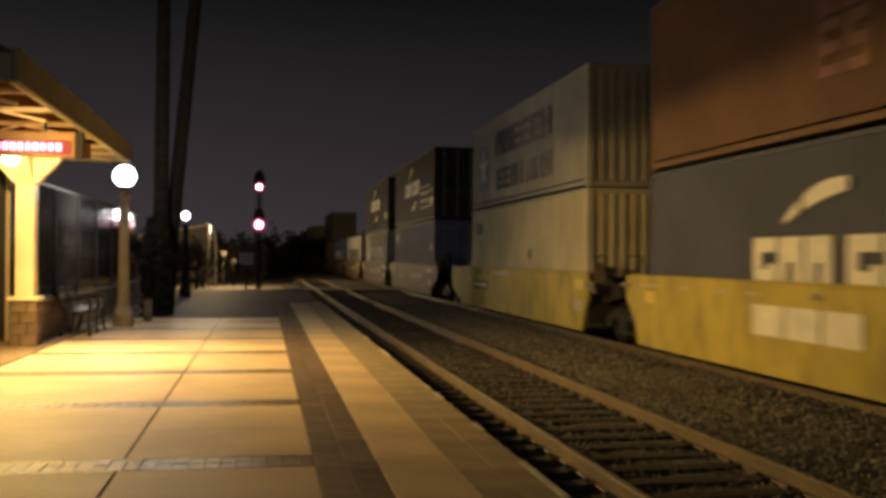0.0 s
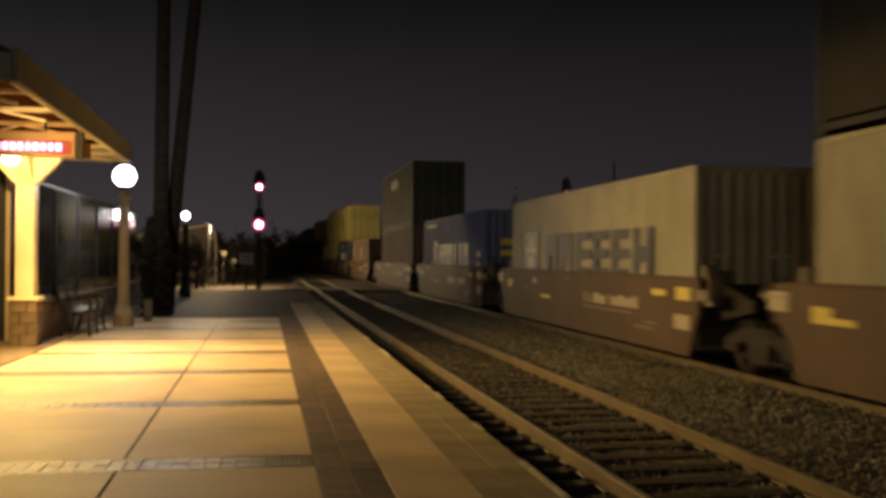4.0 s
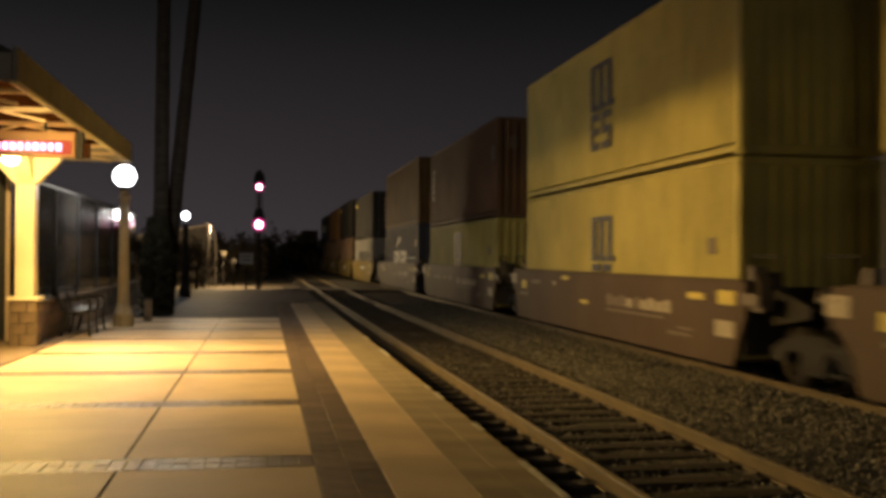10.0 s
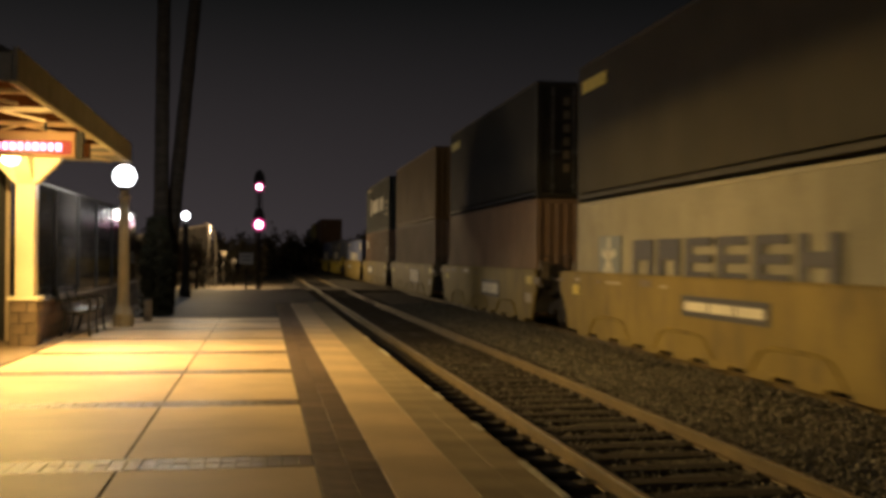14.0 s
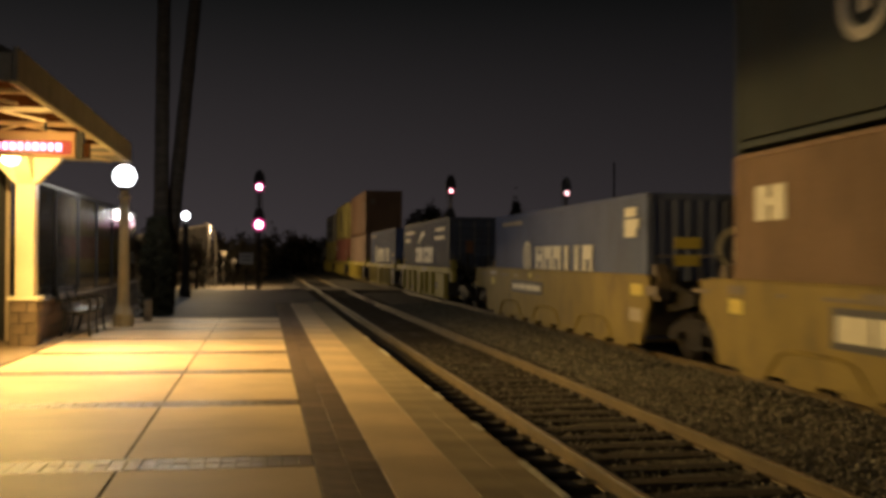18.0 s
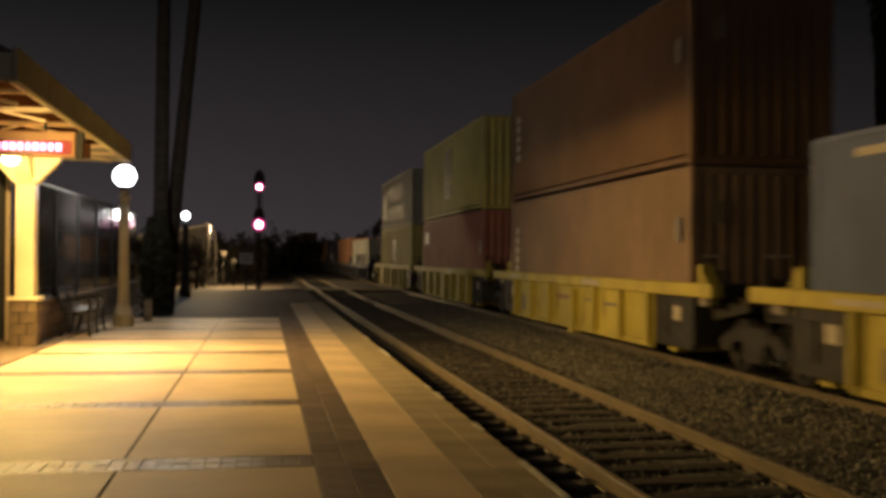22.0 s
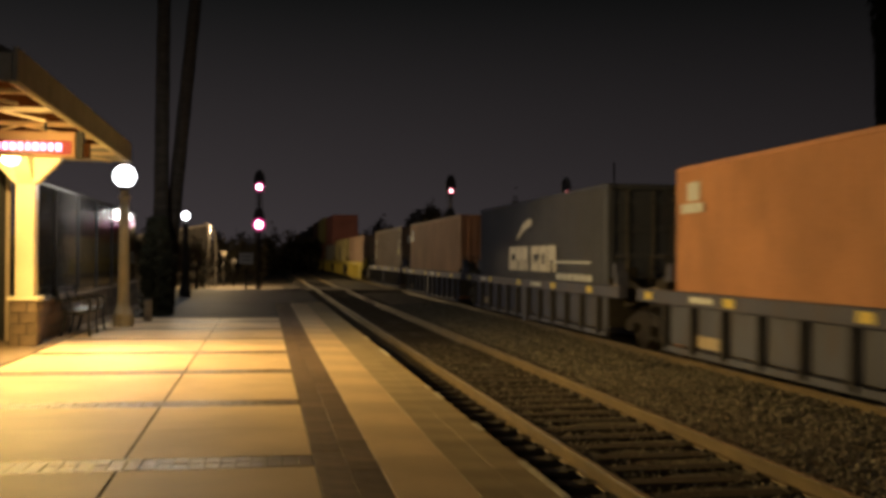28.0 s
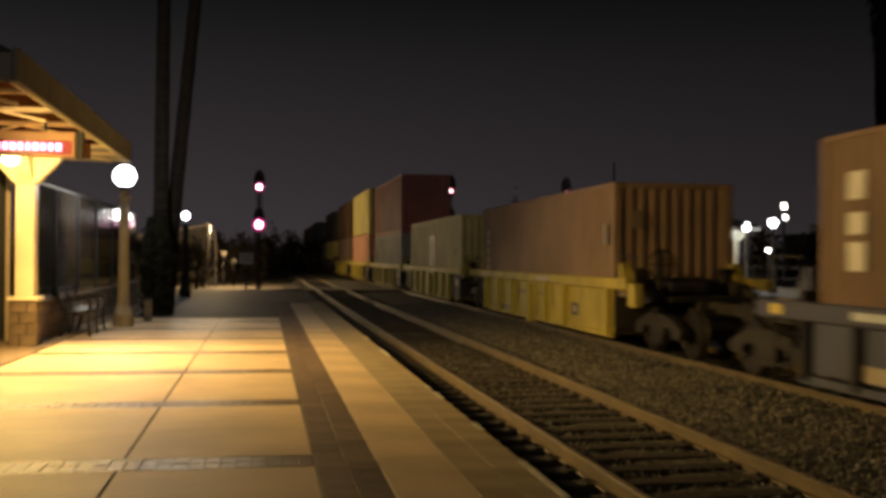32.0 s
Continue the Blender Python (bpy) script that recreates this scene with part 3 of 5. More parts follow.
def bench(m):
    ob = thing("bench", "black metal slatted bench beside the low wall", "bench", m)
    for i in range(6):
        part("seat_slat", boxes([(0.04 + 0.075 * i, 0, 0.45 + 0.006 * abs(i - 2.5), 0.058, 1.85, 0.025)], 0.008), BENCH, ob)
    for i in range(5):
        part("back_slat", boxes([(0, 0, 0, 0.022, 1.85, 0.06)], 0.008), BENCH, ob, place=pose(-0.03 - 0.028 * i, 0, 0.53 + 0.085 * i, 0, -16, 0))
    for y in (-0.9, 0.0, 0.9):
        part("leg", tube([(0.46, y, 0), (0.43, y, 0.25), (0.44, y, 0.43), (0.2, y, 0.41), (0.03, y, 0.41), (0.0, y, 0.2), (-0.06, y, 0.0)], 0.024), BENCH, ob)
        part("armrest", tube([(0.44, y, 0.43), (0.47, y, 0.6), (0.42, y, 0.68), (0.3, y, 0.69), (0.05, y, 0.66), (-0.09, y, 0.66), (-0.16, y, 0.9)], 0.022), BENCH, ob)
        part("back_stay", tube([(0.0, y, 0.4), (-0.06, y, 0.62), (-0.15, y, 0.92), (-0.19, y, 0.95)], 0.018), BENCH, ob)
    return ob


def litter_bin(m):
    ob = thing("litter_bin", "slim brown litter bin with vertical slats", "bin", m)
    part("liner", lathe([(0.2, 0.02), (0.21, 0.05), (0.21, 0.72), (0.19, 0.73)], 20), BLACK_METAL, ob)
    for k in range(18):
        a = 2 * math.pi * k / 18
        part("slat", shared("bin_slat", lambda: boxes([(0.225, 0, 0.38, 0.02, 0.062, 0.7)], 0.006), BIN_WOOD), BIN_WOOD, ob, place=Matrix.Rotation(a, 4, "Z"))
    part("rim", lathe([(0.24, 0.72), (0.25, 0.74), (0.25, 0.78), (0.17, 0.79)], 20), BLACK_METAL, ob)


def palm(x, y, top, radius, lean, label, z=-0.05, fronds=26, bend=2.0, size=1.0):
    ob = thing("palm_tree", label, "palm", pose(x, y, z), group="palm trees")
    pts, rad = [], []
    for k in range(25):
        u = k / 24
        pts.append((lean[0] * u ** bend, lean[1] * u ** bend, top * u))
        rad.append(radius * (1.25 - 0.25 * min(1, u * 5)) * (1 - 0.3 * u) + (0.012 if k % 2 else 0))
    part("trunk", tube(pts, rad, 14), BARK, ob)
    rng = random.Random(int(x * 10 + y))
    verts, faces = [], []
    for k in range(fronds):
        a = 2 * math.pi * k / fronds + rng.uniform(-0.2, 0.2)
        rise = rng.uniform(-0.9, 0.9)
        length = rng.uniform(1.7, 2.5) * size
        for s in range(9):
            u = s / 8
            px = length * u
            pz = rise * px * (1 - u * 0.5) - 0.9 * u * u * length * 0.6
            for side in (-1, 1):
                for leaf in (0, 1):
                    w = 0.55 * (1 - u * 0.6) * size
                    c, q = math.cos(a), math.sin(a)
                    tip = (px + 0.25 * size, side * w, pz - (0.15 + 0.2 * leaf) * size)
                    base = len(verts)
                    for vx, vy, vz in ((px, 0, pz), (px + 0.09, 0, pz + 0.01), tip):
                        verts.append((lean[0] + vx * c - vy * q, lean[1] + vx * q + vy * c, top + vz))
                    faces.append((base, base + 1, base + 2))
    crown = bpy.data.meshes.new("mesh")
    crown.from_pydata(verts, [], faces)
    crown.materials.append(LEAF)
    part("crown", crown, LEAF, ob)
    return ob


def skirt(ob, z0, z1, r0, r1):
    """Dead fronds hanging round a palm trunk, wider towards the top."""
    rng = random.Random(5)
    verts, faces = [], []
    for _ in range(2600):
        u = rng.random()
        a, r, z = rng.uniform(0, 2 * math.pi), (r0 + (r1 - r0) * u ** 2) * math.sqrt(rng.uniform(0.1, 1)), z0 + (z1 - z0) * u
        c, q, n = math.cos(a), math.sin(a), len(verts)
        w, d = rng.uniform(0.06, 0.16), rng.uniform(0.5, 1.1)
        verts += [(r * c * 0.8 - w * q, r * q * 0.8 + w * c, z), (r * c * 0.8 + w * q, r * q * 0.8 - w * c, z), (r * c * 1.1, r * q * 1.1, z - d)]
        faces.append((n, n + 1, n + 2))
    me = bpy.data.meshes.new("mesh")
    me.from_pydata(verts, [], faces)
    me.materials.append(LEAF)
    part("dead_fronds", me, LEAF, ob)


def leaf_tree(x, y, height, spread, label, cone=False, z=-0.5, seed=1, leaves=1800, low=False, name="tree"):
    """Tapered trunk, limbs and a crown of many small leaf clumps."""
    rng = random.Random(seed)
    ob = thing(name, label, name, pose(x, y, z), group="distant " + name + "s")
    part("trunk", tube([(0, 0, 0), (0.05, 0, height * 0.25), (0, 0.05, height * 0.5), (0.05, 0, height * 0.8)], [0.03 * height, 0.024 * height, 0.016 * height, 0.006 * height], 10), BARK, ob)
    for k in range(6):
        a = k * 1.05 + rng.uniform(-0.3, 0.3)
        h0 = height * rng.uniform(0.3, 0.55)
        part("limb", tube([(0, 0, h0), (spread * 0.3 * math.cos(a), spread * 0.3 * math.sin(a), h0 + height * 0.14), (spread * 0.62 * math.cos(a), spread * 0.62 * math.sin(a), h0 + height * 0.26)], [0.011 * height, 0.008 * height, 0.003 * height], 7), BARK, ob)
    clumps = [(rng.gauss(0, 0.42), rng.gauss(0, 0.42), rng.uniform(-0.42, 0.42)) for _ in range(34)]
    verts, faces = [], []
    for _ in range(leaves):
        c = rng.choice(clumps)
        u = [c[i] + rng.gauss(0, 0.14) for i in range(3)]
        hz = 0.52 + u[2] * 0.98 if low else 0.68 + u[2] * 0.62
        w = (max(0.05, 1.15 - hz) * 1.1) if cone else math.sqrt(max(0.08, 1 - (u[2] / 0.6) ** 2))
        px, py, pz = u[0] * spread * w, u[1] * spread * w, height * hz
        s = (0.16 if low else 0.12) * spread * rng.uniform(0.5, 1.2)
        base = len(verts)
        for _k in range(3):
            verts.append((px + rng.uniform(-s, s), py + rng.uniform(-s, s), pz + rng.uniform(-s, s)))
        faces.append((base, base + 1, base + 2))
    crown = bpy.data.meshes.new("mesh")
    crown.from_pydata(verts, [], faces)
    crown.materials.append(HAZED_LEAF)
    part("crown", crown, HAZED_LEAF, ob)
    return ob


def shrub(x, y, height, radius, label, z=-0.05):
    """A tall dense bush: stems and many small leaves."""
    rng = random.Random(11)
    ob = thing("shrub", label, "shrub", pose(x, y, z))
    for k in range(5):
        a = 1.256 * k
        part("stem", tube([(0.1 * math.cos(a), 0.1 * math.sin(a), 0), (0.2 * math.cos(a), 0.2 * math.sin(a), height * 0.5), (0.25 * math.cos(a), 0.25 * math.sin(a), height * 0.9)], 0.02, 6), BARK, ob)
    verts, faces = [], []
    for _ in range(5200):
        h = rng.uniform(0.02, 1) ** 0.9
        r = radius * (1.0 - 0.45 * max(0, h - 0.6) / 0.4) * math.sqrt(rng.uniform(0.15, 1)) * rng.uniform(0.8, 1.12)
        a = rng.uniform(0, 2 * math.pi)
        c = (r * math.cos(a), r * math.sin(a), h * height)
        base = len(verts)
        for _k in range(3):
            verts.append(tuple(v + rng.uniform(-0.07, 0.07) for v in c))
        faces.append((base, base + 1, base + 2))
    me = bpy.data.meshes.new("mesh")
    me.from_pydata(verts, [], faces)
    me.materials.append(LEAF)
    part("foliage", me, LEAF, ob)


# ---- train ----
LENGTH, WIDTH = 12.19, 2.44


def corrugated(length, z0, z1, pitch, depth, inner=0.02):
    """An upright corrugated sheet along y with its outside towards -x."""
    n = max(2, round(length / pitch))
    p = length / n
    line = []
    for k in range(n):
        y = k * p
        line += [(0.0, y), (0.0, y + p * 0.36), (depth, y + p * 0.5), (depth, y + p * 0.86)]
    line.append((0.0, length))
    bm = bmesh.new()
    cols = []
    for x, y in line:
        cols.append([bm.verts.new((x, y, z0)), bm.verts.new((x, y, z1)), bm.verts.new((depth + inner, y, z1)), bm.verts.new((depth + inner, y, z0))])
    for a, b in zip(cols, cols[1:]):
        for i in range(4):
            j = (i + 1) % 4
            bm.faces.new((a[i], a[j], b[j], b[i]))
    bm.faces.new(cols[0][::-1])
    bm.faces.new(cols[-1])
    bmesh.ops.recalc_face_normals(bm, faces=bm.faces[:])
    return bm


def container(paint, height, length=LENGTH, marks="", end="ribs", label="", group="shipping containers on the train"):
    """A steel box: corrugated walls between rails, posts and castings. Origin at the middle of its leading lower edge."""
    m = PAINT[paint]
    h, w = height, WIDTH / 2
    ob = thing("shipping_container", label or paint + " corrugated steel shipping container on a railway car", "container", group=group)
    key = (paint, round(h, 2), round(length, 2))
    inside = length - 0.32
    side = shared(key + ("side",), lambda: corrugated(inside, 0.195, h - 0.07, 0.278, 0.036), m)
    part("side_panel", side, m, ob, place=(-w + 0.012, 0.16, 0))
    part("side_panel", side, m, ob, place=pose(w - 0.012, 0.16 + inside, 0, 0, 0, 180))
    for x in (-w + 0.03, w - 0.03):
        part("top_rail", shared(key + ("toprail",), lambda: boxes([(0, 0, 0, 0.06, length - 0.34, 0.07)], 0.008), m), m, ob, place=(x, length / 2, h - 0.035))
        part("bottom_rail", shared(key + ("botrail",), lambda: boxes([(0, 0, 0, 0.06, length - 0.34, 0.1)], 0.01), m), m, ob, place=(x, length / 2, 0.105))
    for x in (-w + 0.08, w - 0.08):
        for y in (0.085, length - 0.085):
            part("corner_post", shared((paint, round(h, 2), "post"), lambda: boxes([(0, 0, h / 2, 0.155, 0.165, h - 0.23)], 0.015), m), m, ob, place=(x, y, 0))
            for z in (0.06, h - 0.06):
                part("corner_casting", shared((paint, "casting"), lambda: boxes([(0, 0, 0, 0.162, 0.178, 0.118)], 0.02), m), m, ob, place=(x, y, z))
    part("roof", shared(key + ("roof",), lambda: prism([(length - 0.1, h - 0.015), (length - 0.1, h - 0.05), (0.1, h - 0.05), (0.1, h - 0.015)] + [q for k in range(int(length / 0.6) - 1) for q in ((0.4 + 0.6 * k, h - 0.015), (0.43 + 0.6 * k, h - 0.003), (0.67 + 0.6 * k, h - 0.003), (0.7 + 0.6 * k, h - 0.015))], WIDTH - 0.1, "X"), m), m, ob)
    part("floor", shared(key + ("floor",), lambda: boxes([(0, length / 2, 0.12, WIDTH - 0.12, length - 0.2, 0.06)]), m), m, ob)
    for y, turn in ((0.0, 0), (length, 180)):
        if end == "doors" and turn == 0:
            for k, x in ((0, -0.53), (1, 0.53)):
                door = part("door", shared((paint, round(h, 2), "door"), lambda: prism([(0.085, h - 0.14), (0.085, 0.18), (0.035, 0.18)] + [q for i in range(5) for q in ((0.035, 0.32 + (h - 0.75) * i / 4), (0.018, 0.35 + (h - 0.75) * i / 4), (0.018, 0.45 + (h - 0.75) * i / 4), (0.035, 0.48 + (h - 0.75) * i / 4))] + [(0.035, h - 0.14)], 1.04, "X"), m), m, ob, place=(x, y, 0))
                for dx in (-0.27, 0.27):
                    part("lock_rod", shared((round(h, 2), "rod"), lambda: boxes([(0, 0.015, h / 2, 0.035, 0.035, h - 0.25), (0.08, 0.005, 1.15, 0.2, 0.02, 0.03)] + [(0, 0.02, z, 0.09, 0.03, 0.06) for z in (0.3, h * 0.4, h * 0.7, h - 0.3)]), GALV), GALV, door, place=(dx, 0, 0))
        else:
            def panel():
                bm = corrugated(WIDTH - 0.31, 0.15, h - 0.07, 0.24, 0.045)
                bmesh.ops.rotate(bm, verts=bm.verts[:], cent=(0, 0, 0), matrix=Matrix.Rotation(math.radians(90), 3, "Z"))
                bmesh.ops.translate(bm, vec=(w - 0.155, 0.03, 0), verts=bm.verts[:])
                return bm
            me = shared((paint, round(h, 2), "end"), panel, m)
            part("end_panel", me, m, ob, place=pose(0, y, 0, 0, 0, turn))
        part("end_sill", shared((paint, "sill"), lambda: boxes([(0, 0.05, 0.085, WIDTH - 0.3, 0.07, 0.14)], 0.01), m), m, ob, place=pose(0, y, 0, 0, 0, turn))
        part("end_header", shared((paint, "header"), lambda: boxes([(0, 0.05, 0, WIDTH - 0.3, 0.07, 0.12)], 0.01), m), m, ob, place=pose(0, y, h - 0.06, 0, 0, turn))
    decorate(ob, marks, h)
    return ob


def blocks(ob, y_far, y_near, z0, z1, styles, ink, face=-1.229, fill=0.9, serif=False):
    """A row of plain letter-sized shapes on the side; the row reads away from y_far."""
    n = len(styles)
    step = (y_far - y_near) / n
    for k, s in enumerate(styles):
        if s == " ":
            continue
        yc, wd, ht, zc = y_far - step * (k + 0.5), step * fill, z1 - z0, 0.5 * (z0 + z1)
        st = min(wd, ht) * 0.36
        upright = [(0, yc - wd / 2 + st / 2, zc, 0.012, st, ht), (0, yc + wd / 2 - st / 2, zc, 0.012, st, ht)]
        if s == "o":
            items = upright + [(0, yc, z1 - st * 0.4, 0.0119, wd, st * 0.8), (0, yc, z0 + st * 0.4, 0.0119, wd, st * 0.8)]
        elif s == "c":
            items = upright[1:] + [(0, yc, z1 - st * 0.45, 0.0119, wd, st * 0.9), (0, yc, z0 + st * 0.45, 0.0119, wd, st * 0.9), (0, yc - wd / 2 + st / 2, z0 + ht * 0.3, 0.0118, st, ht * 0.28)]
        elif s == "n":
            items = upright + [(0, yc, z1 - st * 0.75, 0.0119, wd, st * 1.5)]
        elif s == "u":
            items = upright + [(0, yc, zc, 0.0119, wd, ht * 0.3)]
        elif s == "i":
            items = [(0, yc, zc, 0.012, wd * 0.42, ht)]
        elif s == "e":
            items = [(0, yc + wd / 2 - st / 2, zc, 0.012, st, ht)] + [(0, yc, z, 0.0119, wd, ht * 0.2) for z in (z0 + ht * 0.1, zc, z1 - ht * 0.1)]
        else:
            items = [(0, yc, zc, 0.012, wd, ht)]
        if serif:
            items += [(0, y, z, 0.0117, st * 1.35, ht * 0.09) for _x, y, _z, _w, d, h in items if h == ht for z in (z0 + ht * 0.045, z1 - ht * 0.045)]
        part("letter_block", boxes(items), DECAL[ink], ob, place=(face, 0, 0))


def bar(ob, y0, y1, z0, z1, ink, face=-1.229, name="marking"):
    part(name, boxes([(face, (y0 + y1) / 2, (z0 + z1) / 2, 0.012, abs(y1 - y0), z1 - z0)]), DECAL[ink], ob)


def swoosh(ob, y0, z0, y1, z1, bow):
    """A curved stroke in two pieces, from (y0, z0) to (y1, z1), bowed upwards by bow."""
    for u0, u1 in ((0.0, 0.26), (0.32, 1.0)):
        bm = bmesh.new()
        rows = []
        for k in range(7):
            u = u0 + (u1 - u0) * k / 6
            py, pz, t = y0 + (y1 - y0) * u, z0 + (z1 - z0) * u + bow * math.sin(math.pi * u), 0.035 + 0.075 * math.sin(u * 2.5)
            rows.append([bm.verts.new((x, py, pz + s * t)) for x in (-1.235, -1.223) for s in (-1, 1)])
        for a, b in zip(rows, rows[1:]):
            for i, j in ((0, 1), (1, 3), (3, 2), (2, 0)):
                bm.faces.new((a[i], a[j], b[j], b[i]))
        bm.faces.new((rows[0][0], rows[0][1], rows[0][3], rows[0][2]))
        bm.faces.new((rows[-1][0], rows[-1][2], rows[-1][3], rows[-1][1]))
        bmesh.ops.recalc_face_normals(bm, faces=bm.faces[:])
        part("curved_stroke", bm, DECAL["white"], ob)


def ring(ob, x, y, z, r, ink, axis):
    bm = bmesh.new()
    n = 20
    loops = []
    for rr in (r * 0.72, r):
        for d in (-0.006, 0.006):
            loops.append([bm.verts.new((d, rr * math.cos(2 * math.pi * k / n), rr * math.sin(2 * math.pi * k / n)) if axis == "X" else (rr * math.cos(2 * math.pi * k / n), d, rr * math.sin(2 * math.pi * k / n))) for k in range(n)])
    for a, b in ((0, 1), (1, 3), (3, 2), (2, 0)):
        for k in range(n):
            bm.faces.new((loops[a][k], loops[a][(k + 1) % n], loops[b][(k + 1) % n], loops[b][k]))
    bmesh.ops.recalc_face_normals(bm, faces=bm.faces[:])
    part("ring_mark", bm, DECAL[ink], ob, place=(x, y, z))


def star(ob, y, z, size):
    for a in (0, 72, 144, 216, 288):
        part("star_ray", boxes([(0, 0, 0.42 * size, 0.014, 0.3 * size, 0.9 * size)]), DECAL["white"], ob, place=Matrix.Translation((-1.236, y, z)) @ Matrix.Rotation(math.radians(a), 4, "X"))


def crest(ob, yc, zc, k, ink="dark"):
    """Three pillars over a wavy foot and two ring shapes under them, k times the usual size."""
    for d in (-0.52, 0, 0.52):
        part("letter_block", boxes([(-1.229, yc + d * k, zc + 0.52 * k, 0.012, 0.27 * k, 0.86 * k), (-1.229, yc + (d - 0.07) * k, zc + 0.07 * k, 0.0119, 0.42 * k, 0.12 * k)]), DECAL[ink], ob)
    part("letter_block", boxes([(-1.229, yc + 0.05 * k, zc + 0.9 * k, 0.0118, 1.2 * k, 0.1 * k)]), DECAL[ink], ob)
    for d in (-0.35, 0.35):
        part("letter_block", boxes([(-1.229, yc + d * k, z, 0.012, 0.52 * k, 0.15 * k) for z in (zc - 0.12 * k, zc - 0.42 * k, zc - 0.72 * k)]
                                   + [(-1.229, yc + (d + 0.19) * k, zc - 0.27 * k, 0.0119, 0.15 * k, 0.4 * k), (-1.229, yc + (d - 0.19 if d < 0 else d + 0.19) * k, zc - 0.57 * k, 0.0118, 0.15 * k, 0.4 * k)]), DECAL[ink], ob)


def decorate(ob, marks, h):
    """Plain painted shapes on the near side: lettering as blocks, strokes, tags."""
    if marks in ("navy_low", "navy_plain", "navy_single", "grey_single"):
        z0, z1 = (1.2, 1.83) if marks == "navy_single" else (1.1, 1.72)
        blocks(ob, 8.28, 6.2, z0, z1, "cnn", "white", fill=0.88)
        blocks(ob, 5.95, 3.6, z0, z1, "con", "white", fill=0.88)
        swoosh(ob, 7.4, z0 + 0.82, 5.9, z0 + 1.22, 0.1)
        if marks == "navy_low":
            bar(ob, 0.58, 3.45, 1.35, 1.41, "pale")
            bar(ob, 0.7, 3.4, 1.08, 1.17, "faded")
            bar(ob, 0.35, 0.75, 1.9, 2.2, "faded")
        elif marks == "navy_single":
            bar(ob, 0.85, 2.95, 2.42, 2.56, "faded")
            part("end_mark", boxes([(-0.45, -0.004, 1.8, 0.26, 0.012, 0.46)]), DECAL["rusty"], ob)
            bar(ob, 0.9, 3.2, 2.1, 2.24, "faded")
            bar(ob, 8.8, 11.8, 2.45, 2.57, "faded")
            bar(ob, 10.2, 11.8, 2.1, 2.24, "faded")
        elif marks == "grey_single":
            bar(ob, 1.07, 3.7, 1.31, 1.36, "pale")
            for k in range(6):
                bar(ob, 0.97 + 0.45 * k, 1.32 + 0.45 * k, 0.94, 1.08, "pale")
    elif marks in ("navy_up", "navy_up_bare"):
        blocks(ob, 8.42, 6.3, 1.27, 1.88, "cnn", "white", fill=0.88)
        blocks(ob, 6.02, 3.86, 1.27, 1.88, "con", "white", fill=0.88)
        swoosh(ob, 7.2, 2.02, 6.15, 2.46, 0.08)
        swoosh(ob, 4.83, 0.98, 6.1, 0.64, -0.06)
        if marks == "navy_up":
            for z, a in ((1.44, 0.04), (0.58, 0.05)):
                bar(ob, 0.98, 3.6, z, z + a, "pale")
            for z in (1.12, 0.8):
                for k in range(7):
                    bar(ob, 1.14 + 0.352 * k, 1.14 + 0.352 * k + 0.31, z, z + 0.15, "grimy")
            bar(ob, 0.42, 0.73, 1.18, 1.32, "sign_yellow")
        bar(ob, 0.3, 0.8, 0.6, 0.95, "sign_yellow")
    elif marks in ("grey_word", "grey_word_low"):
        z0 = 0.84 if marks == "grey_word_low" else (1.05 if h > 2.7 else 1.1)
        z1 = 1.58 if marks == "grey_word_low" else (1.98 if h > 2.7 else 1.76)
        blocks(ob, 8.8, 1.65, z0, z1, "nneeeu", "dark", fill=0.82)
        bar(ob, 9.4, 10.7, z0, z1 + 0.1, "badge_blue")
        star(ob, 10.05, 0.5 * (z0 + z1), 0.46)
    elif marks == "grey_two_words":
        blocks(ob, 8.85, 2.8, 1.43, 2.12, "nneeeu", "dark", fill=0.84)
        blocks(ob, 8.7, 2.58, 0.45, 1.05, "eeninno", "dark", fill=0.78)
        bar(ob, 9.8, 11.05, 0.55, 1.9, "badge_blue")
        star(ob, 10.4, 1.22, 0.58)
    elif marks in ("blue_word", "teal_word", "blue_word_far"):
        small = h < 2.7
        z, yo = (1.45, 8.4) if small else (1.53, 9.05 if marks == "blue_word_far" else 8.88)
        ring(ob, -1.23, yo, z, 0.4 if small else 0.54, "white", "X")
        part("dot", boxes([(-1.229, yo, z, 0.012, 0.22, 0.44)], 0.004), DECAL["white"], ob)
        blocks(ob, yo - 0.78, 3.0 if small else 2.45, 1.16, 1.7 if small else 1.9, "unniin", "white", fill=0.84, serif=True)
        bar(ob, 9.0, 11.2, h - 0.3, h - 0.2, "faded")
        for zz, dy in ((h - 0.4, 0.0), (h - 0.61, -0.15), (h - 0.77, 0.0)) if small else ((1.45, 0.0), (1.1, 0.1), (0.78, 0.0)):
            bar(ob, 0.5 + dy, 1.1, zz, zz + 0.17, "white" if small else "faded")
        ring(ob, 0.5, -0.004, h * 0.62, 0.42, "white", "Y")
        part("dot", boxes([(0.5, -0.004, h * 0.62, 0.2, 0.012, 0.42)]), DECAL["white"], ob)
        for z2 in (0.66, 0.54):
            part("end_mark", boxes([(-0.45, -0.004, h * z2, 0.5, 0.012, 0.2)]), DECAL["sign_yellow"], ob)
    elif marks == "yellow_mark":
        crest(ob, 6.2, 1.48, 1.0)
    elif marks == "pale_mark":
        crest(ob, 6.0, 1.42, 0.92, "rusty")
    elif marks == "yellow_small":
        crest(ob, 6.15, 1.5, 0.72)
    elif marks == "yellow_low":
        crest(ob, 6.1, 1.36, 0.95)
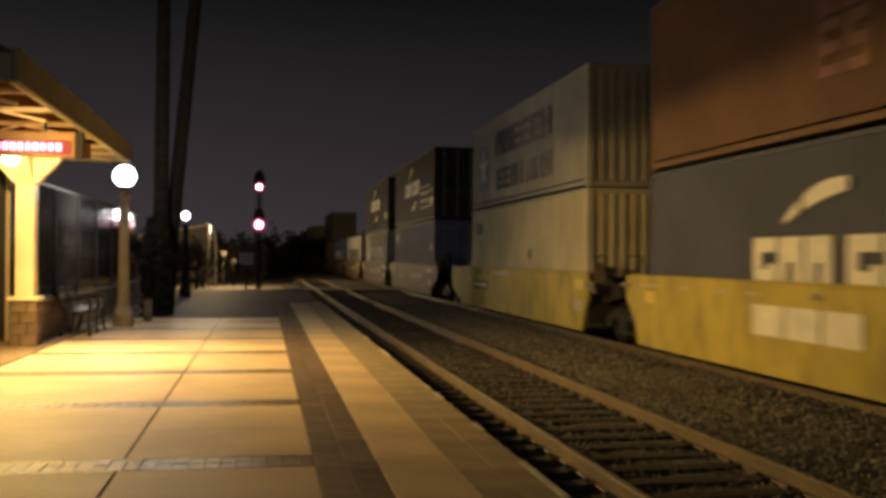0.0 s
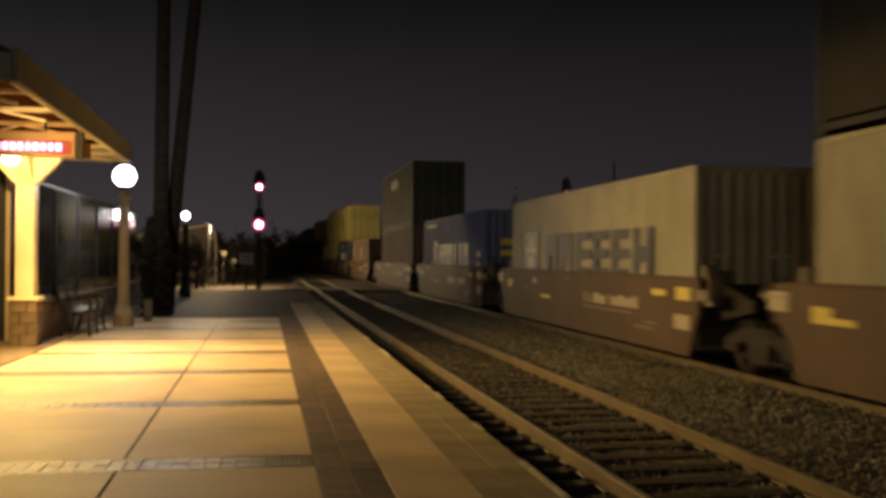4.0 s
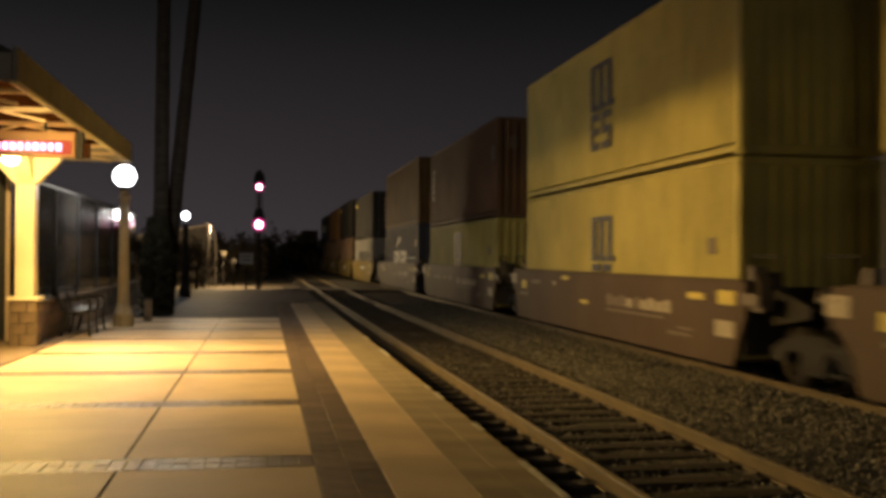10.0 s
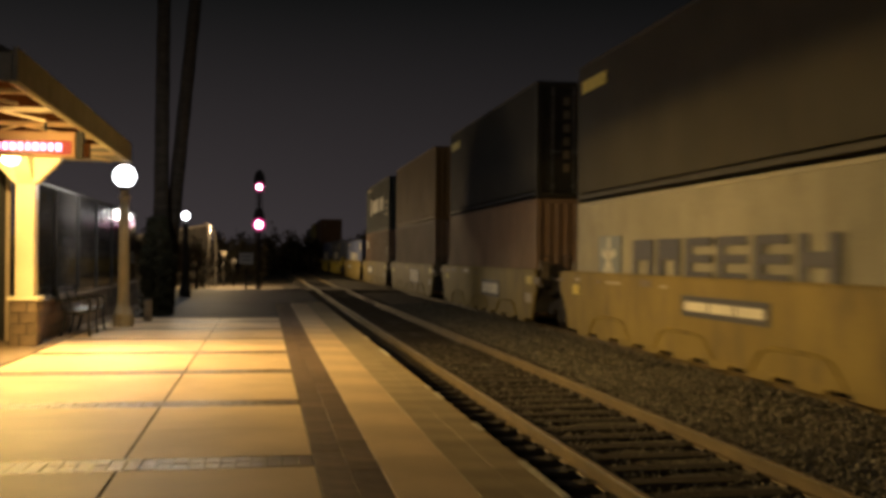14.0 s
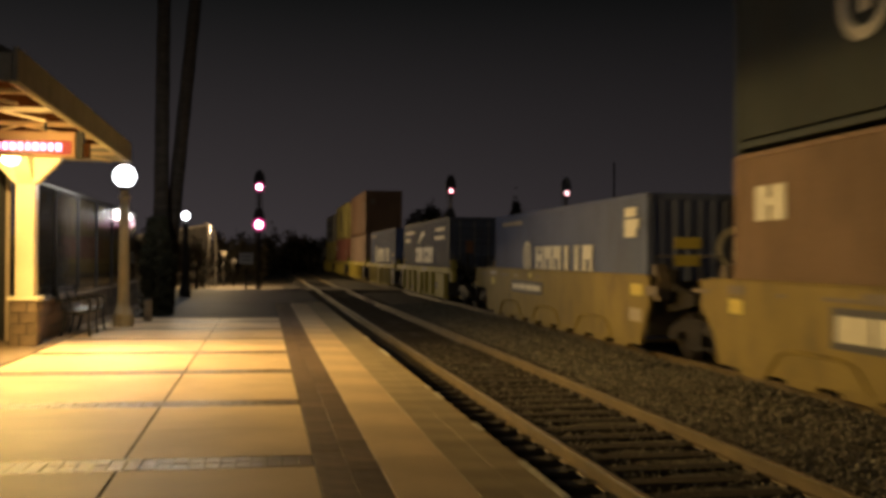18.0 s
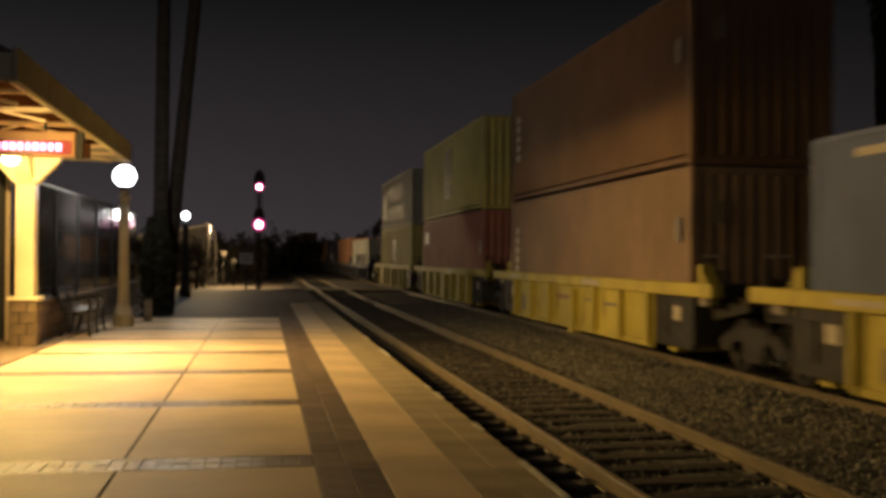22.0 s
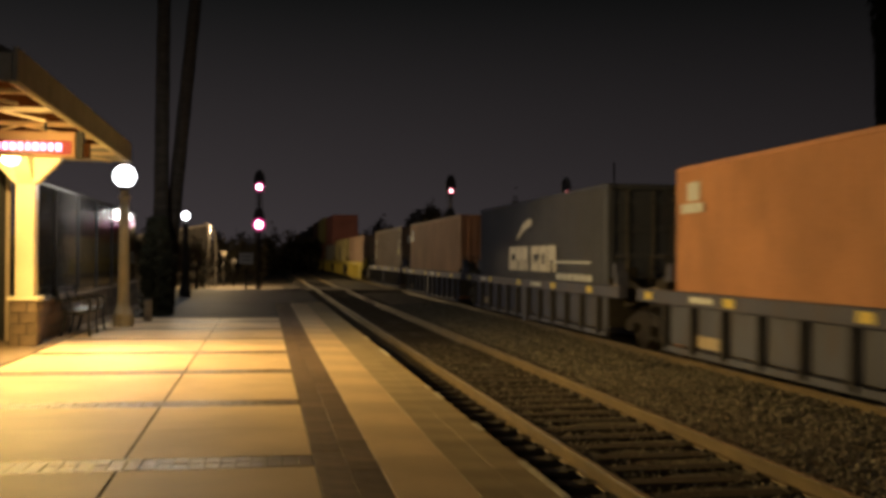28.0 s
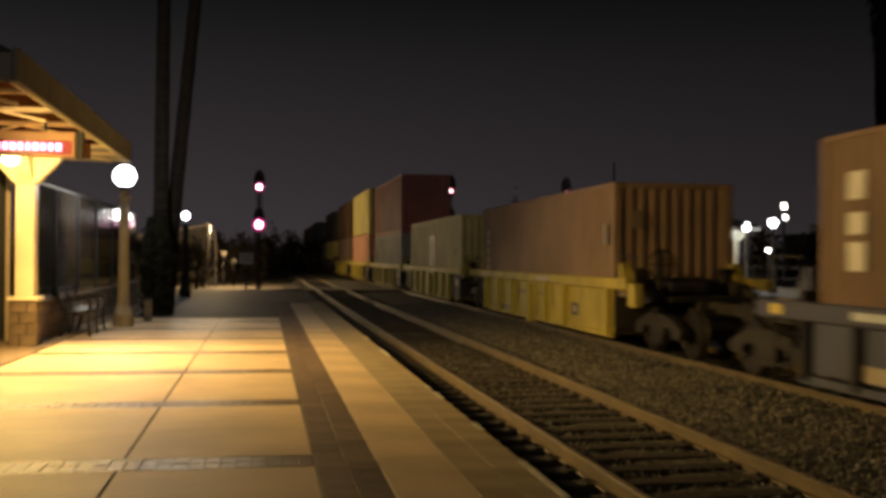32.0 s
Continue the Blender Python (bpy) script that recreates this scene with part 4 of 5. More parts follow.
        bar(ob, 0.75, 1.0, 1.5, 1.75, "grimy")
    elif marks == "small":
        bar(ob, 11.25, 11.7, h - 0.56, h - 0.27, "pale")
        bar(ob, 11.12, 11.95, h - 0.75, h - 0.6, "pale")
    elif marks == "mid_mark":
        for y in (7.25, 5.85):
            bar(ob, y - 0.5, y + 0.5, 1.97, 2.42, "faded")
    elif marks == "post_bars":
        for z0, z1 in ((1.3, 1.63), (1.72, 1.97), (2.12, 2.44)):
            bar(ob, 11.2, 11.55, z0, z1, "white")
        for k in (-1, 0, 1):
            part("end_mark", boxes([(0.38 * k - 0.4, -0.004, h - 0.6, 0.26, 0.012, 0.34)]), DECAL["white"], ob)
        bar(ob, 0.62, 0.97, 1.86, 2.04, "faded")
        bar(ob, 0.58, 1.04, 1.55, 1.8, "sign_yellow")
        bar(ob, 0.2, 0.5, 2.1, 2.3, "faded")
        bar(ob, 0.25, 0.6, h - 0.16, h - 0.1, "sign_yellow")
    elif marks == "dots":
        for z in (1.05, 1.3, 1.55, 1.8, 2.05):
            bar(ob, 11.2, 11.5, z, z + 0.17, "faded")
        bar(ob, 0.35, 0.6, 1.7, 2.1, "grimy")
        part("end_mark", boxes([(-0.75, -0.004, h * 0.75, 0.24, 0.012, 0.36)]), DECAL["grimy"], ob)
    elif marks == "cube_sign":
        bar(ob, 10.3, 11.86, h - 0.62, h - 0.36, "sign_yellow")
        for k in range(6):
            part("end_mark", boxes([(-0.45, -0.004, 0.75 + 0.33 * k, 0.16, 0.012, 0.2)]), DECAL["grimy"], ob)
    elif marks == "dark_tag":
        bar(ob, 4.55, 4.9, 1.4, 1.65, "grimy")
        bar(ob, 10.6, 11.4, 2.15, 2.47, "badge_blue")
    elif marks == "small_tag":
        bar(ob, 10.97, 11.42, 2.12, 2.56, "white")
        bar(ob, 0.35, 0.75, 1.7, 1.95, "faded")
    elif marks == "short_tags":
        bar(ob, 4.9, 5.3, 1.5, 1.75, "pale")
        bar(ob, 4.9, 5.3, 1.8, 2.05, "pale")
        for k in range(4):
            bar(ob, 5.2, 5.42, 0.75 + 0.28 * k, 0.98 + 0.28 * k, "faded")
    elif marks == "white_tag":
        bar(ob, 11.15, 11.5, 1.95, 2.42, "white")
        bar(ob, 10.67, 11.05, 1.95, 2.42, "white")
        bar(ob, 11.0, 11.2, 2.15, 2.25, "white")
        bar(ob, 0.2, 0.5, 1.55, 1.95, "faded")


def wheelset_mesh():
    bm = lathe([(0.07, -0.9), (0.08, -0.86), (0.1, -0.79), (0.36, -0.785), (0.38, -0.8), (0.42, -0.79), (0.425, -0.71), (0.45, -0.69), (0.44, -0.675), (0.37, -0.68), (0.1, -0.7), (0.085, -0.6),
                (0.085, 0.6), (0.1, 0.7), (0.37, 0.68), (0.44, 0.675), (0.45, 0.69), (0.425, 0.71), (0.42, 0.79), (0.38, 0.8), (0.36, 0.785), (0.1, 0.79), (0.08, 0.86), (0.07, 0.9)], 24, "X")
    # balance holes' rims show the turning
    for k in range(3):
        a = 2 * math.pi * k / 3
        for x in (-0.79, 0.79):
            r = bmesh.ops.create_cube(bm, size=0.07)
            bmesh.ops.translate(bm, vec=(x, 0.24 * math.cos(a), 0.24 * math.sin(a)), verts=r["verts"])
    return bm


FRAME_SHAPE = [(-1.05, 0.36), (-1.05, 0.52), (-0.72, 0.66), (-0.3, 0.74), (0.3, 0.74), (0.72, 0.66), (1.05, 0.52), (1.05, 0.36), (0.7, 0.36), (0.62, 0.5), (0.32, 0.54), (0.28, 0.25), (-0.28, 0.25), (-0.32, 0.54), (-0.62, 0.5), (-0.7, 0.36)]
WHEELS = {-0.89: [], 0.89: []}


def truck(parent, y):
    """A three-piece freight bogie as a part of its car."""
    t = part("truck", shared("bolster", lambda: boxes([(0, 0, 0.56, 2.1, 0.36, 0.26), (0, 0, 0.76, 0.7, 0.5, 0.16)], 0.02), STEEL_DARK), STEEL_DARK, parent, place=(0, y, 0))
    for x in (-1.0, 1.0):
        part("side_frame", shared("side_frame", lambda: prism(FRAME_SHAPE, 0.14, "X"), STEEL_DARK), STEEL_DARK, t, place=(x, 0, 0))
        for k in (-1, 1):
            part("spring", shared("spring", lambda: lathe([(0.07, 0.3)] + [(0.085 if i % 2 else 0.065, 0.31 + 0.02 * i) for i in range(11)] + [(0.07, 0.53)], 10), STEEL_DARK), STEEL_DARK, t, place=(x, 0.13 * k, 0))
    for dy in WHEELS:
        w = part("wheelset", shared("wheelset", wheelset_mesh, WHEEL), WHEEL, t, place=(0, dy, 0.425))
        WHEELS[dy].append(w)


BOARDS = {4: (8.1, 5.2, 0.62, 1.2, False), 5: (11.1, 9.1, 0.76, 1.02, True), 16: (6.1, 3.2, 0.82, 1.14, True), 17: (5.75, 3.45, 0.6, 1.06, True),
          18: (5.8, 3.2, 0.58, 1.2, True), 19: (9.3, 6.8, 0.68, 1.16, True), 20: (9.5, 6.45, 0.82, 1.13, True)}


def well_car(kind, paint, pitch, first, last, index):
    """One well of an articulated container car. Origin on the rail at the leading end of its load; the well runs along +y."""
    m = PAINT[paint]
    words = {"car_yellow": "yellow", "car_ochre": "ochre yellow", "car_brown": "brown", "car_grey": "blue-grey"}[paint]
    shape = "ribbed sides" if kind == "ribbed" else "smooth plate sides"
    ob = thing("well_car", "%s articulated well car with %s, weathered" % (words, shape), "railway car", group="well cars of the train")
    y0, y1 = -0.25, LENGTH + 0.25
    L = y1 - y0
    for s in (-1, 1):
        turn = 0 if s < 0 else 180
        yy = 0 if s < 0 else 2 * (y0 + y1) / 2
        at = pose(0, yy, 0, 0, 0, turn)
        if kind == "smooth":
            ya, za, yc = (-1.8, 0.9, -0.45) if first else (-0.5, 0.9, -0.25)
            yd, zd, ye, zf = ((14.3, 0.85, 12.75, 0.8) if paint == "car_ochre" else (15.0, 0.7, 13.45, 0.3)) if last else (13.0, 1.0, 12.55, 0.62)
            outline = [(ya, 1.4), (ya, za), (yc, 0.5), (yc + 0.15, 0.2), (ye - 0.15, 0.2), (ye, zf), (yd, zd), (yd, 1.4)]
            side = part("side_sill", shared((paint, "plate", first, last), lambda: prism(outline, 0.06, "X"), m), m, ob, place=(s * 1.33, 0, 0))
            for k in range(9 if paint == "car_ochre" else 0):
                part("rib", shared((paint, "foot"), lambda: prism([(-0.34, 0.12), (0.34, 0.12), (0.45, 0.24), (-0.45, 0.24)], 0.07, "X"), m), m, side, place=(0.0, 0.9 + 1.3 * k, 0))
            if paint == "car_ochre":
                for k in range(3):
                    yk = 10.86 - 3.55 * k
                    part("arch_rib", shared("arch_rib", lambda: tube([(0, 0, 0.22), (0, -0.3, 0.5), (0, -0.6, 0.56), (0, -1.75, 0.56), (0, -2.05, 0.5), (0, -2.35, 0.24)], 0.035, 6), m), m, side, place=(s * 0.03, yk, 0))
            part("top_lip", shared((paint, "lip"), lambda: boxes([(0, (y0 + y1) / 2, 1.415, 0.13, L + 0.4, 0.03)], 0.005), m), m, side)
        else:
            zc0, zc1 = (1.13, 1.34) if paint == "car_yellow" else (0.97, 1.19)
            # the sheet stops short of the shared trucks on the yellow cars; a dark end plate closes the rest
            sa = y0 if first or paint == "car_grey" else 1.3
            sb = y1 if last or paint == "car_grey" else 11.08
            if s > 0:
                sa, sb = 2 * (y0 + y1) / 2 - sb, 2 * (y0 + y1) / 2 - sa
            # the grey car's rib colour is darkened to stand for thin rib shadows
            sheet, rib = (PAINT["car_sheet"], PAINT["car_rib_shade"]) if paint == "car_grey" else (m, m)
            side = part("side_sill", shared((paint, "sheet", sa, sb), lambda: boxes([(-1.29, (sa + sb) / 2, 0.7, 0.03, sb - sa, zc0 - 0.24)], 0.004), sheet), sheet, ob, place=at)
            part("top_chord", shared((paint, "chord"), lambda: boxes([(-1.335, (y0 + y1) / 2, (zc0 + zc1) / 2, 0.19, L + 2.0, zc1 - zc0)], 0.015), m), m, side)
            if paint == "car_yellow":
                for ye in ((-1.5,) if first else ()) + ((LENGTH + 1.5,) if last else ()):
                    part("end_bracket", boxes([(-1.335, ye, 1.05, 0.16, 0.4, 0.42)], 0.02), m, side)
            part("bottom_chord", shared((paint, "lowchord", sa, sb), lambda: boxes([(-1.31, (sa + sb) / 2, 0.25, 0.09, sb - sa, 0.1)], 0.01), sheet), sheet, side)
            for ya, yb in ((y0, sa), (sb, y1)):
                if yb - ya > 0.2:
                    part("end_plate", boxes([(-1.27, (ya + yb) / 2, 0.7, 0.04, yb - ya, zc0 - 0.3), (-1.3, (ya + yb) / 2 + 0.3, 0.72, 0.05, 0.3, 0.5)], 0.01), STEEL_DARK, side, "dark steel end plate")
                    bar(side, (ya + yb) / 2 - 0.35, (ya + yb) / 2 - 0.05, 0.72, 0.95, "faded", -1.297)
            stations = [sa + 0.3 + (sb - sa - 0.5) * k / 11 for k in range(12)] if paint == "car_grey" else [sa + 0.1, 2.83, 4.37, 7.68, 9.3, sb - 0.1]
            for yk in stations:
                part("rib", shared((paint, "rib"), lambda: boxes([(-1.36, 0, (zc0 + 0.24) / 2, 0.13, 0.08 if paint == "car_grey" else 0.12, zc0 - 0.24)], 0.01), rib), rib, side, place=(0, yk, 0))
            part("jacking_pad", shared((paint, "pad"), lambda: boxes([(-1.35, 0, 0.6, 0.17, 0.24, 0.94), (-1.35, 0, 0.17, 0.2, 0.34, 0.06)], 0.01), sheet), sheet, side, place=(0, 5.8, 0))
    for k in range(4):
        part("crossmember", shared((paint, "cross"), lambda: boxes([(0, 0, 0.24, 2.6, 0.3, 0.06)], 0.01), m), m, ob, place=(0, 0.5 + (LENGTH - 1.0) * k / 3, 0))
    # ends over the trucks
    for e, yb in ((0, y0), (1, y1)):
        d = -1 if e == 0 else 1
        at = pose(0, yb, 0, 0, 0, 0 if e else 180)
        em = STEEL_DARK
        gm = m if kind == "ribbed" else DECAL["grimy"]
        part("bulkhead", shared((paint, "bulk"), lambda: boxes([(0, 0.04, 0.85, 2.6, 0.08, 0.95)], 0.01), em), em, ob, place=at)
        part("end_platform", shared((paint, kind, "shear"), lambda: boxes([(0, 0.75, 0.98, 1.5, 1.4, 0.1), (0, 0.8, 0.86, 0.5, 1.6, 0.2)], 0.01), em), em, ob, place=at)
        for x in (-0.95, 0.95):
            part("end_gusset", shared((paint, kind, "gusset"), lambda: prism([(0.0, 0.75), (0.0, 1.3), (0.35, 1.3), (1.3, 1.1), (1.3, 0.95)], 0.07, "X"), em), em, ob, place=at @ Matrix.Translation((x, 0, 0)))
        part("grab_rail", tube([(-1.2, 0.2, 1.3), (-1.2, 0.2, 1.75), (-1.2, 0.95, 1.75), (-1.2, 0.95, 1.15)], 0.018), STEEL_DARK, ob, place=at)
        part("grab_rail", tube([(1.2, 0.2, 1.3), (1.2, 0.2, 1.75), (1.2, 0.95, 1.75), (1.2, 0.95, 1.15)], 0.018), STEEL_DARK, ob, place=at)
        part("step_ladder", shared("step", lambda: boxes([(-1.28, 0.3 + 0.42 * j, 0.7, 0.03, 0.03, 0.9) for j in (0, 1)] + [(-1.28, 0.51, 0.35 + 0.28 * j, 0.03, 0.42, 0.03) for j in range(4)]), STEEL_DARK), STEEL_DARK, ob, place=at)
        for x in (-1.1, 1.1):
            part("stacking_guide", shared((paint, kind, "guide"), lambda: prism([(0.02, 1.0), (0.32, 1.0), (0.32, 1.35), (0.12, 1.62), (0.02, 1.62)], 0.2, "X"), gm), gm, ob, place=at @ Matrix.Translation((x, 0, 0)))
        part("air_reservoir", shared("reservoir", lambda: lathe([(0.1, -0.4), (0.16, -0.34), (0.16, 0.34), (0.1, 0.4)], 12, "X"), STEEL_DARK), STEEL_DARK, ob, place=at @ Matrix.Translation((0.2, 0.85, 1.2)))
        bar(ob, yb + d * 0.28, yb + d * 0.62, 1.0, 1.22, "grimy", -1.29)
        part("container_stop", shared("stop", lambda: boxes([(-0.9, 0.15, 1.28, 0.24, 0.2, 0.5), (0.9, 0.15, 1.28, 0.24, 0.2, 0.5), (-0.3, 0.2, 1.16, 0.3, 0.3, 0.3), (0, 0.15, 1.12, 1.9, 0.12, 0.12)], 0.02), STEEL_DARK), STEEL_DARK, ob, place=at)
    overhang = (pitch - LENGTH) / 2
    truck(ob, LENGTH + overhang)
    if first:
        truck(ob, -overhang)
        part("coupler", shared("coupler", lambda: boxes([(0, -2.6, 0.85, 0.2, 1.6, 0.2), (0, -3.45, 0.85, 0.34, 0.4, 0.3)], 0.03), STEEL_DARK), STEEL_DARK, ob)
        wheel = tube([(0.26 * math.cos(0.3142 * k), 0, 0.26 * math.sin(0.3142 * k)) for k in range(21)], 0.022, 6)
        for sx, sz in ((0.5, 0.03), (0.03, 0.5)):
            r = bmesh.ops.create_cube(wheel, size=1.0)
            bmesh.ops.scale(wheel, vec=(sx, 0.02, sz), verts=r["verts"])
        part("brake_wheel", wheel, STEEL_DARK, ob, place=(-0.75, -1.25, 1.6))
        part("brake_stand", boxes([(-0.75, -1.2, 1.4, 0.12, 0.1, 0.8)], 0.01), STEEL_DARK, ob)
    if last:
        part("coupler", shared("coupler2", lambda: boxes([(0, LENGTH + 2.6, 0.85, 0.2, 1.6, 0.2), (0, LENGTH + 3.45, 0.85, 0.34, 0.4, 0.3)], 0.03), STEEL_DARK), STEEL_DARK, ob)
    # painted panels and reflective plates
    rng = random.Random(index * 7 + 3)
    if kind == "smooth":
        f = -1.366
        for k in range(5):
            yq = 6.2 + 1.2 * k + rng.uniform(0, 0.6)
            zq = rng.choice((0.78, 0.95, 1.1, 1.24)) if paint == "car_brown" else 1.22
            bar(ob, yq, yq + rng.choice((0.22, 0.3, 0.5, 0.8)), zq, zq + rng.choice((0.05, 0.08, 0.12)), rng.choice(("faded", "grimy", "grimy", "sign_yellow", "faded")), f)
        if paint == "car_brown":
            # stencilled panel in two pieces over thin lines
            ys = 2.3 + rng.uniform(-0.3, 0.3)
            for k in range(9):
                bar(ob, ys + 0.36 * k, ys + 0.36 * k + (0.3 if k != 4 else 0.22), 0.83, 1.03 - 0.04 * (k % 2), "faded" if k < 3 or rng.random() < 0.6 else "grimy", f)
            bar(ob, ys + 0.3, ys + 3.2, 0.72, 0.76, "grimy", f)
            bar(ob, ys - 0.8, ys + 0.1, 0.5, 0.55, "grimy", f)
            bar(ob, ys - 0.9, ys - 0.3, 0.6, 0.64, "grimy", f)
            bar(ob, ys - 1.3, ys - 0.7, 1.1, 1.2, "sign_yellow", f, "reflector_plate")
            bar(ob, 12.6, 13.1, 1.05, 1.3, "faded", f)
        for ya, yb, za, zb, ink in ((-0.2, 0.36, 1.06, 1.26, "sign_yellow"), (-0.17, 0.45, 0.6, 0.83, "faded"), (-0.9, -0.4, 1.08, 1.24, "grimy"), (11.6, 12.0, 0.95, 1.15, "sign_yellow"), (12.7, 13.3, 1.2, 1.26, "grimy")):
            bar(ob, ya, yb, za, zb, ink, f, "reflector_plate")
        if paint in ("car_yellow", "car_ochre") and index in BOARDS:
            ya, yb, za, zb, dark = BOARDS[index]
            if dark:
                part("name_board", boxes([(f - 0.002, (ya + yb) / 2, (za + zb) / 2, 0.014, ya - yb, zb - za)]), DECAL["dark"], ob, "black board with pale blocks")
            n = 2 if ya - yb > 3 else 3
            w = (ya - yb - 0.2) / n
            for k in range(n):
                bar(ob, yb + 0.14 + w * k, yb + 0.06 + w * (k + 1), za + 0.09, zb - 0.09, "white", f - 0.012, "letter_block")
    else:
        f = -1.437
        zt = 1.235 if paint == "car_yellow" else 1.08
        if paint == "car_grey":
            for yq in (0.3, 3.0, 6.2, 9.6, 12.7):
                bar(ob, yq, yq + 0.32, zt - 0.06, zt + 0.07, "sign_yellow", f, "reflector_plate")
            bar(ob, 4.2, 5.1, zt - 0.04, zt + 0.05, "pale", f)
            bar(ob, 10.3, 11.1, zt - 0.04, zt + 0.05, "pale", f)
            bar(ob, 10.3, 11.1, 0.36, 0.54, "faded", -1.312)
        else:
            bar(ob, 10.3, 11.3, zt - 0.04, zt + 0.03, "faded", f)
            bar(ob, 3.9, 5.0, zt - 0.05, zt + 0.05, "faded", f)
            if first:
                bar(ob, 7.75, 10.05, 0.28, 0.44, "grimy", -1.31)
                bar(ob, 2.0, 2.45, 0.5, 0.76, "dark", -1.31)
                bar(ob, 2.1, 2.35, 0.57, 0.69, "faded", -1.316)
            else:
                bar(ob, 10.15, 10.5, 0.4, 0.76, "grimy", -1.31)
                bar(ob, 3.1, 3.9, 0.8, 0.86, "grimy", -1.31)
            bar(ob, 6.3, 7.2, 0.82, 0.9, "rusty", -1.31)
            bar(ob, 4.6, 5.2, 0.84, 0.88, "grimy", -1.31)
    return ob


H1, H2 = 2.9, 2.59
FLOOR = 0.28
# each car: start of its first load along the train, side, paint, wells of (lower, upper); a load is (paint, height, marks, end)
NAVY = ("steel_blue", H1, "navy_low", "doors")
MAIN = [
    (-42.2, 15.8, "smooth", "car_yellow", [
        (("brown", H1, "", "ribs"), ("navy", H1, "navy_up", "doors")), (("grey", H1, "grey_word", "ribs"), ("oxide", H1, "", "ribs")), (("oxide", H1, "", "doors"), None),
        (("navy", H1, "navy_plain", "doors"), ("brown", H1, "pale_mark", "ribs")), (("bone", H1, "dark_tag", "ribs"), ("grey", H2, "grey_two_words", "ribs"))]),
    (41.05, 15.85, "smooth", "car_brown", [
        (("slate", H1, "small_tag", "doors"), ("black", H1, "navy_up", "doors")), (("grey", H1, "grey_word", "ribs"), ("black", H1, "navy_up_bare", "doors")),
        (("grey", H1, "grey_word", "ribs"), None), (("blue", H1, "blue_word_far", "ribs"), None), (("oxide", H1, "", "ribs"), ("green", H1, "mid_mark", "doors"))]),
    (124.4, 15.7, "smooth", "car_brown", [
        ("pair", None), (("navy", H2, "navy_plain", "doors"), ("yellow", H1, "yellow_small", "doors")), (("yellow", H1, "yellow_low", "ribs"), ("yellow", H1, "yellow_mark", "ribs")),
        (("yellow", H2, "yellow_low", "ribs"), ("brown", H1, "dots", "ribs")), (NAVY, ("rust", H1, "", "ribs"))]),
    (206.8, 15.66, "smooth", "car_ochre", [
        (("grey", H2, "grey_word", "ribs"), ("charcoal", H1, "cube_sign", "doors")), (("oxide", H1, "", "ribs"), ("black", H1, "cube_sign", "doors")), (("oxide", H1, "", "ribs"), ("rust", H1, "", "ribs")),
        (("oxide", H1, "white_tag", "doors"), ("teal", H1, "teal_word", "ribs")), (("blue", H2, "blue_word", "ribs"), None)]),
    (289.42, 15.9, "ribbed", "car_yellow", [
        (("navy", H1, "navy_single", "doors"), None), (("blue", H1, "blue_word", "ribs"), None), (("oxide", H1, "dots", "ribs"), ("brown", H1, "dots", "ribs")),
        (("red", H1, "white_tag", "ribs"), ("yellow", H1, "yellow_mark", "ribs")), (("yellow", H1, "yellow_low", "ribs"), ("grey", H2, "grey_two_words", "ribs"))]),
    (372.8, 15.66, "ribbed", "car_grey", [
        (("grey", H2, "grey_word_low", "ribs"), None), (("orange", H1, "small", "doors"), None), (("dusk", H1, "grey_single", "doors"), None), (("orange", H1, "small", "ribs"), None),
        (("oxide", H1, "post_bars", "ribs"), None)]),
    (455.2, 15.9, "ribbed", "car_yellow", [
        (("oxide", H1, "dots", "ribs"), None), (("cream", H1, "yellow_low", "ribs"), None), (("grey", H2, "", "ribs"), ("pink", H1, "", "ribs")),
        (("orange", H1, "", "ribs"), ("yellow", H1, "", "ribs")), (("oxide", H1, "", "doors"), ("brown", H1, "", "ribs"))]),
    (538.3, 15.8, "smooth", "car_brown", [
        (("yellow", H1, "", "ribs"), ("charcoal", H1, "", "doors")), (("grey", H1, "", "ribs"), None), (("oxide", H1, "", "doors"), ("navy", H1, "", "doors")),
        (("blue", H1, "", "ribs"), ("rust", H1, "", "ribs")), (("grey", H1, "", "ribs"), ("brown", H1, "", "ribs"))]),
]
LABELS = {
    "bone": "pale bone-coloured corrugated container",
    "dusk": "dark blue-grey corrugated container with white lettering blocks", 
    "steel_blue": "grey-blue corrugated container with white lettering blocks",
    "navy": "dark navy corrugated container with white lettering blocks", "grey": "pale grey corrugated container with dark lettering blocks",
    "black": "nearly black corrugated container", "slate": "slate blue corrugated container", "blue": "blue corrugated container with white lettering blocks",
    "oxide": "faded brownish-red corrugated container", "rust": "rust-orange corrugated container", "brown": "dark brown corrugated container",
    "green": "olive green corrugated container", "teal": "dark teal container with white lettering blocks", "yellow": "mustard yellow corrugated container with dark marks",
    "cream": "cream-yellow corrugated container", "red": "dull red corrugated container", "pink": "faded pinkish-red corrugated container",
    "orange": "orange-red corrugated container", "charcoal": "charcoal grey corrugated container"}
TRAIN = []          # (thing, place along the train, height)


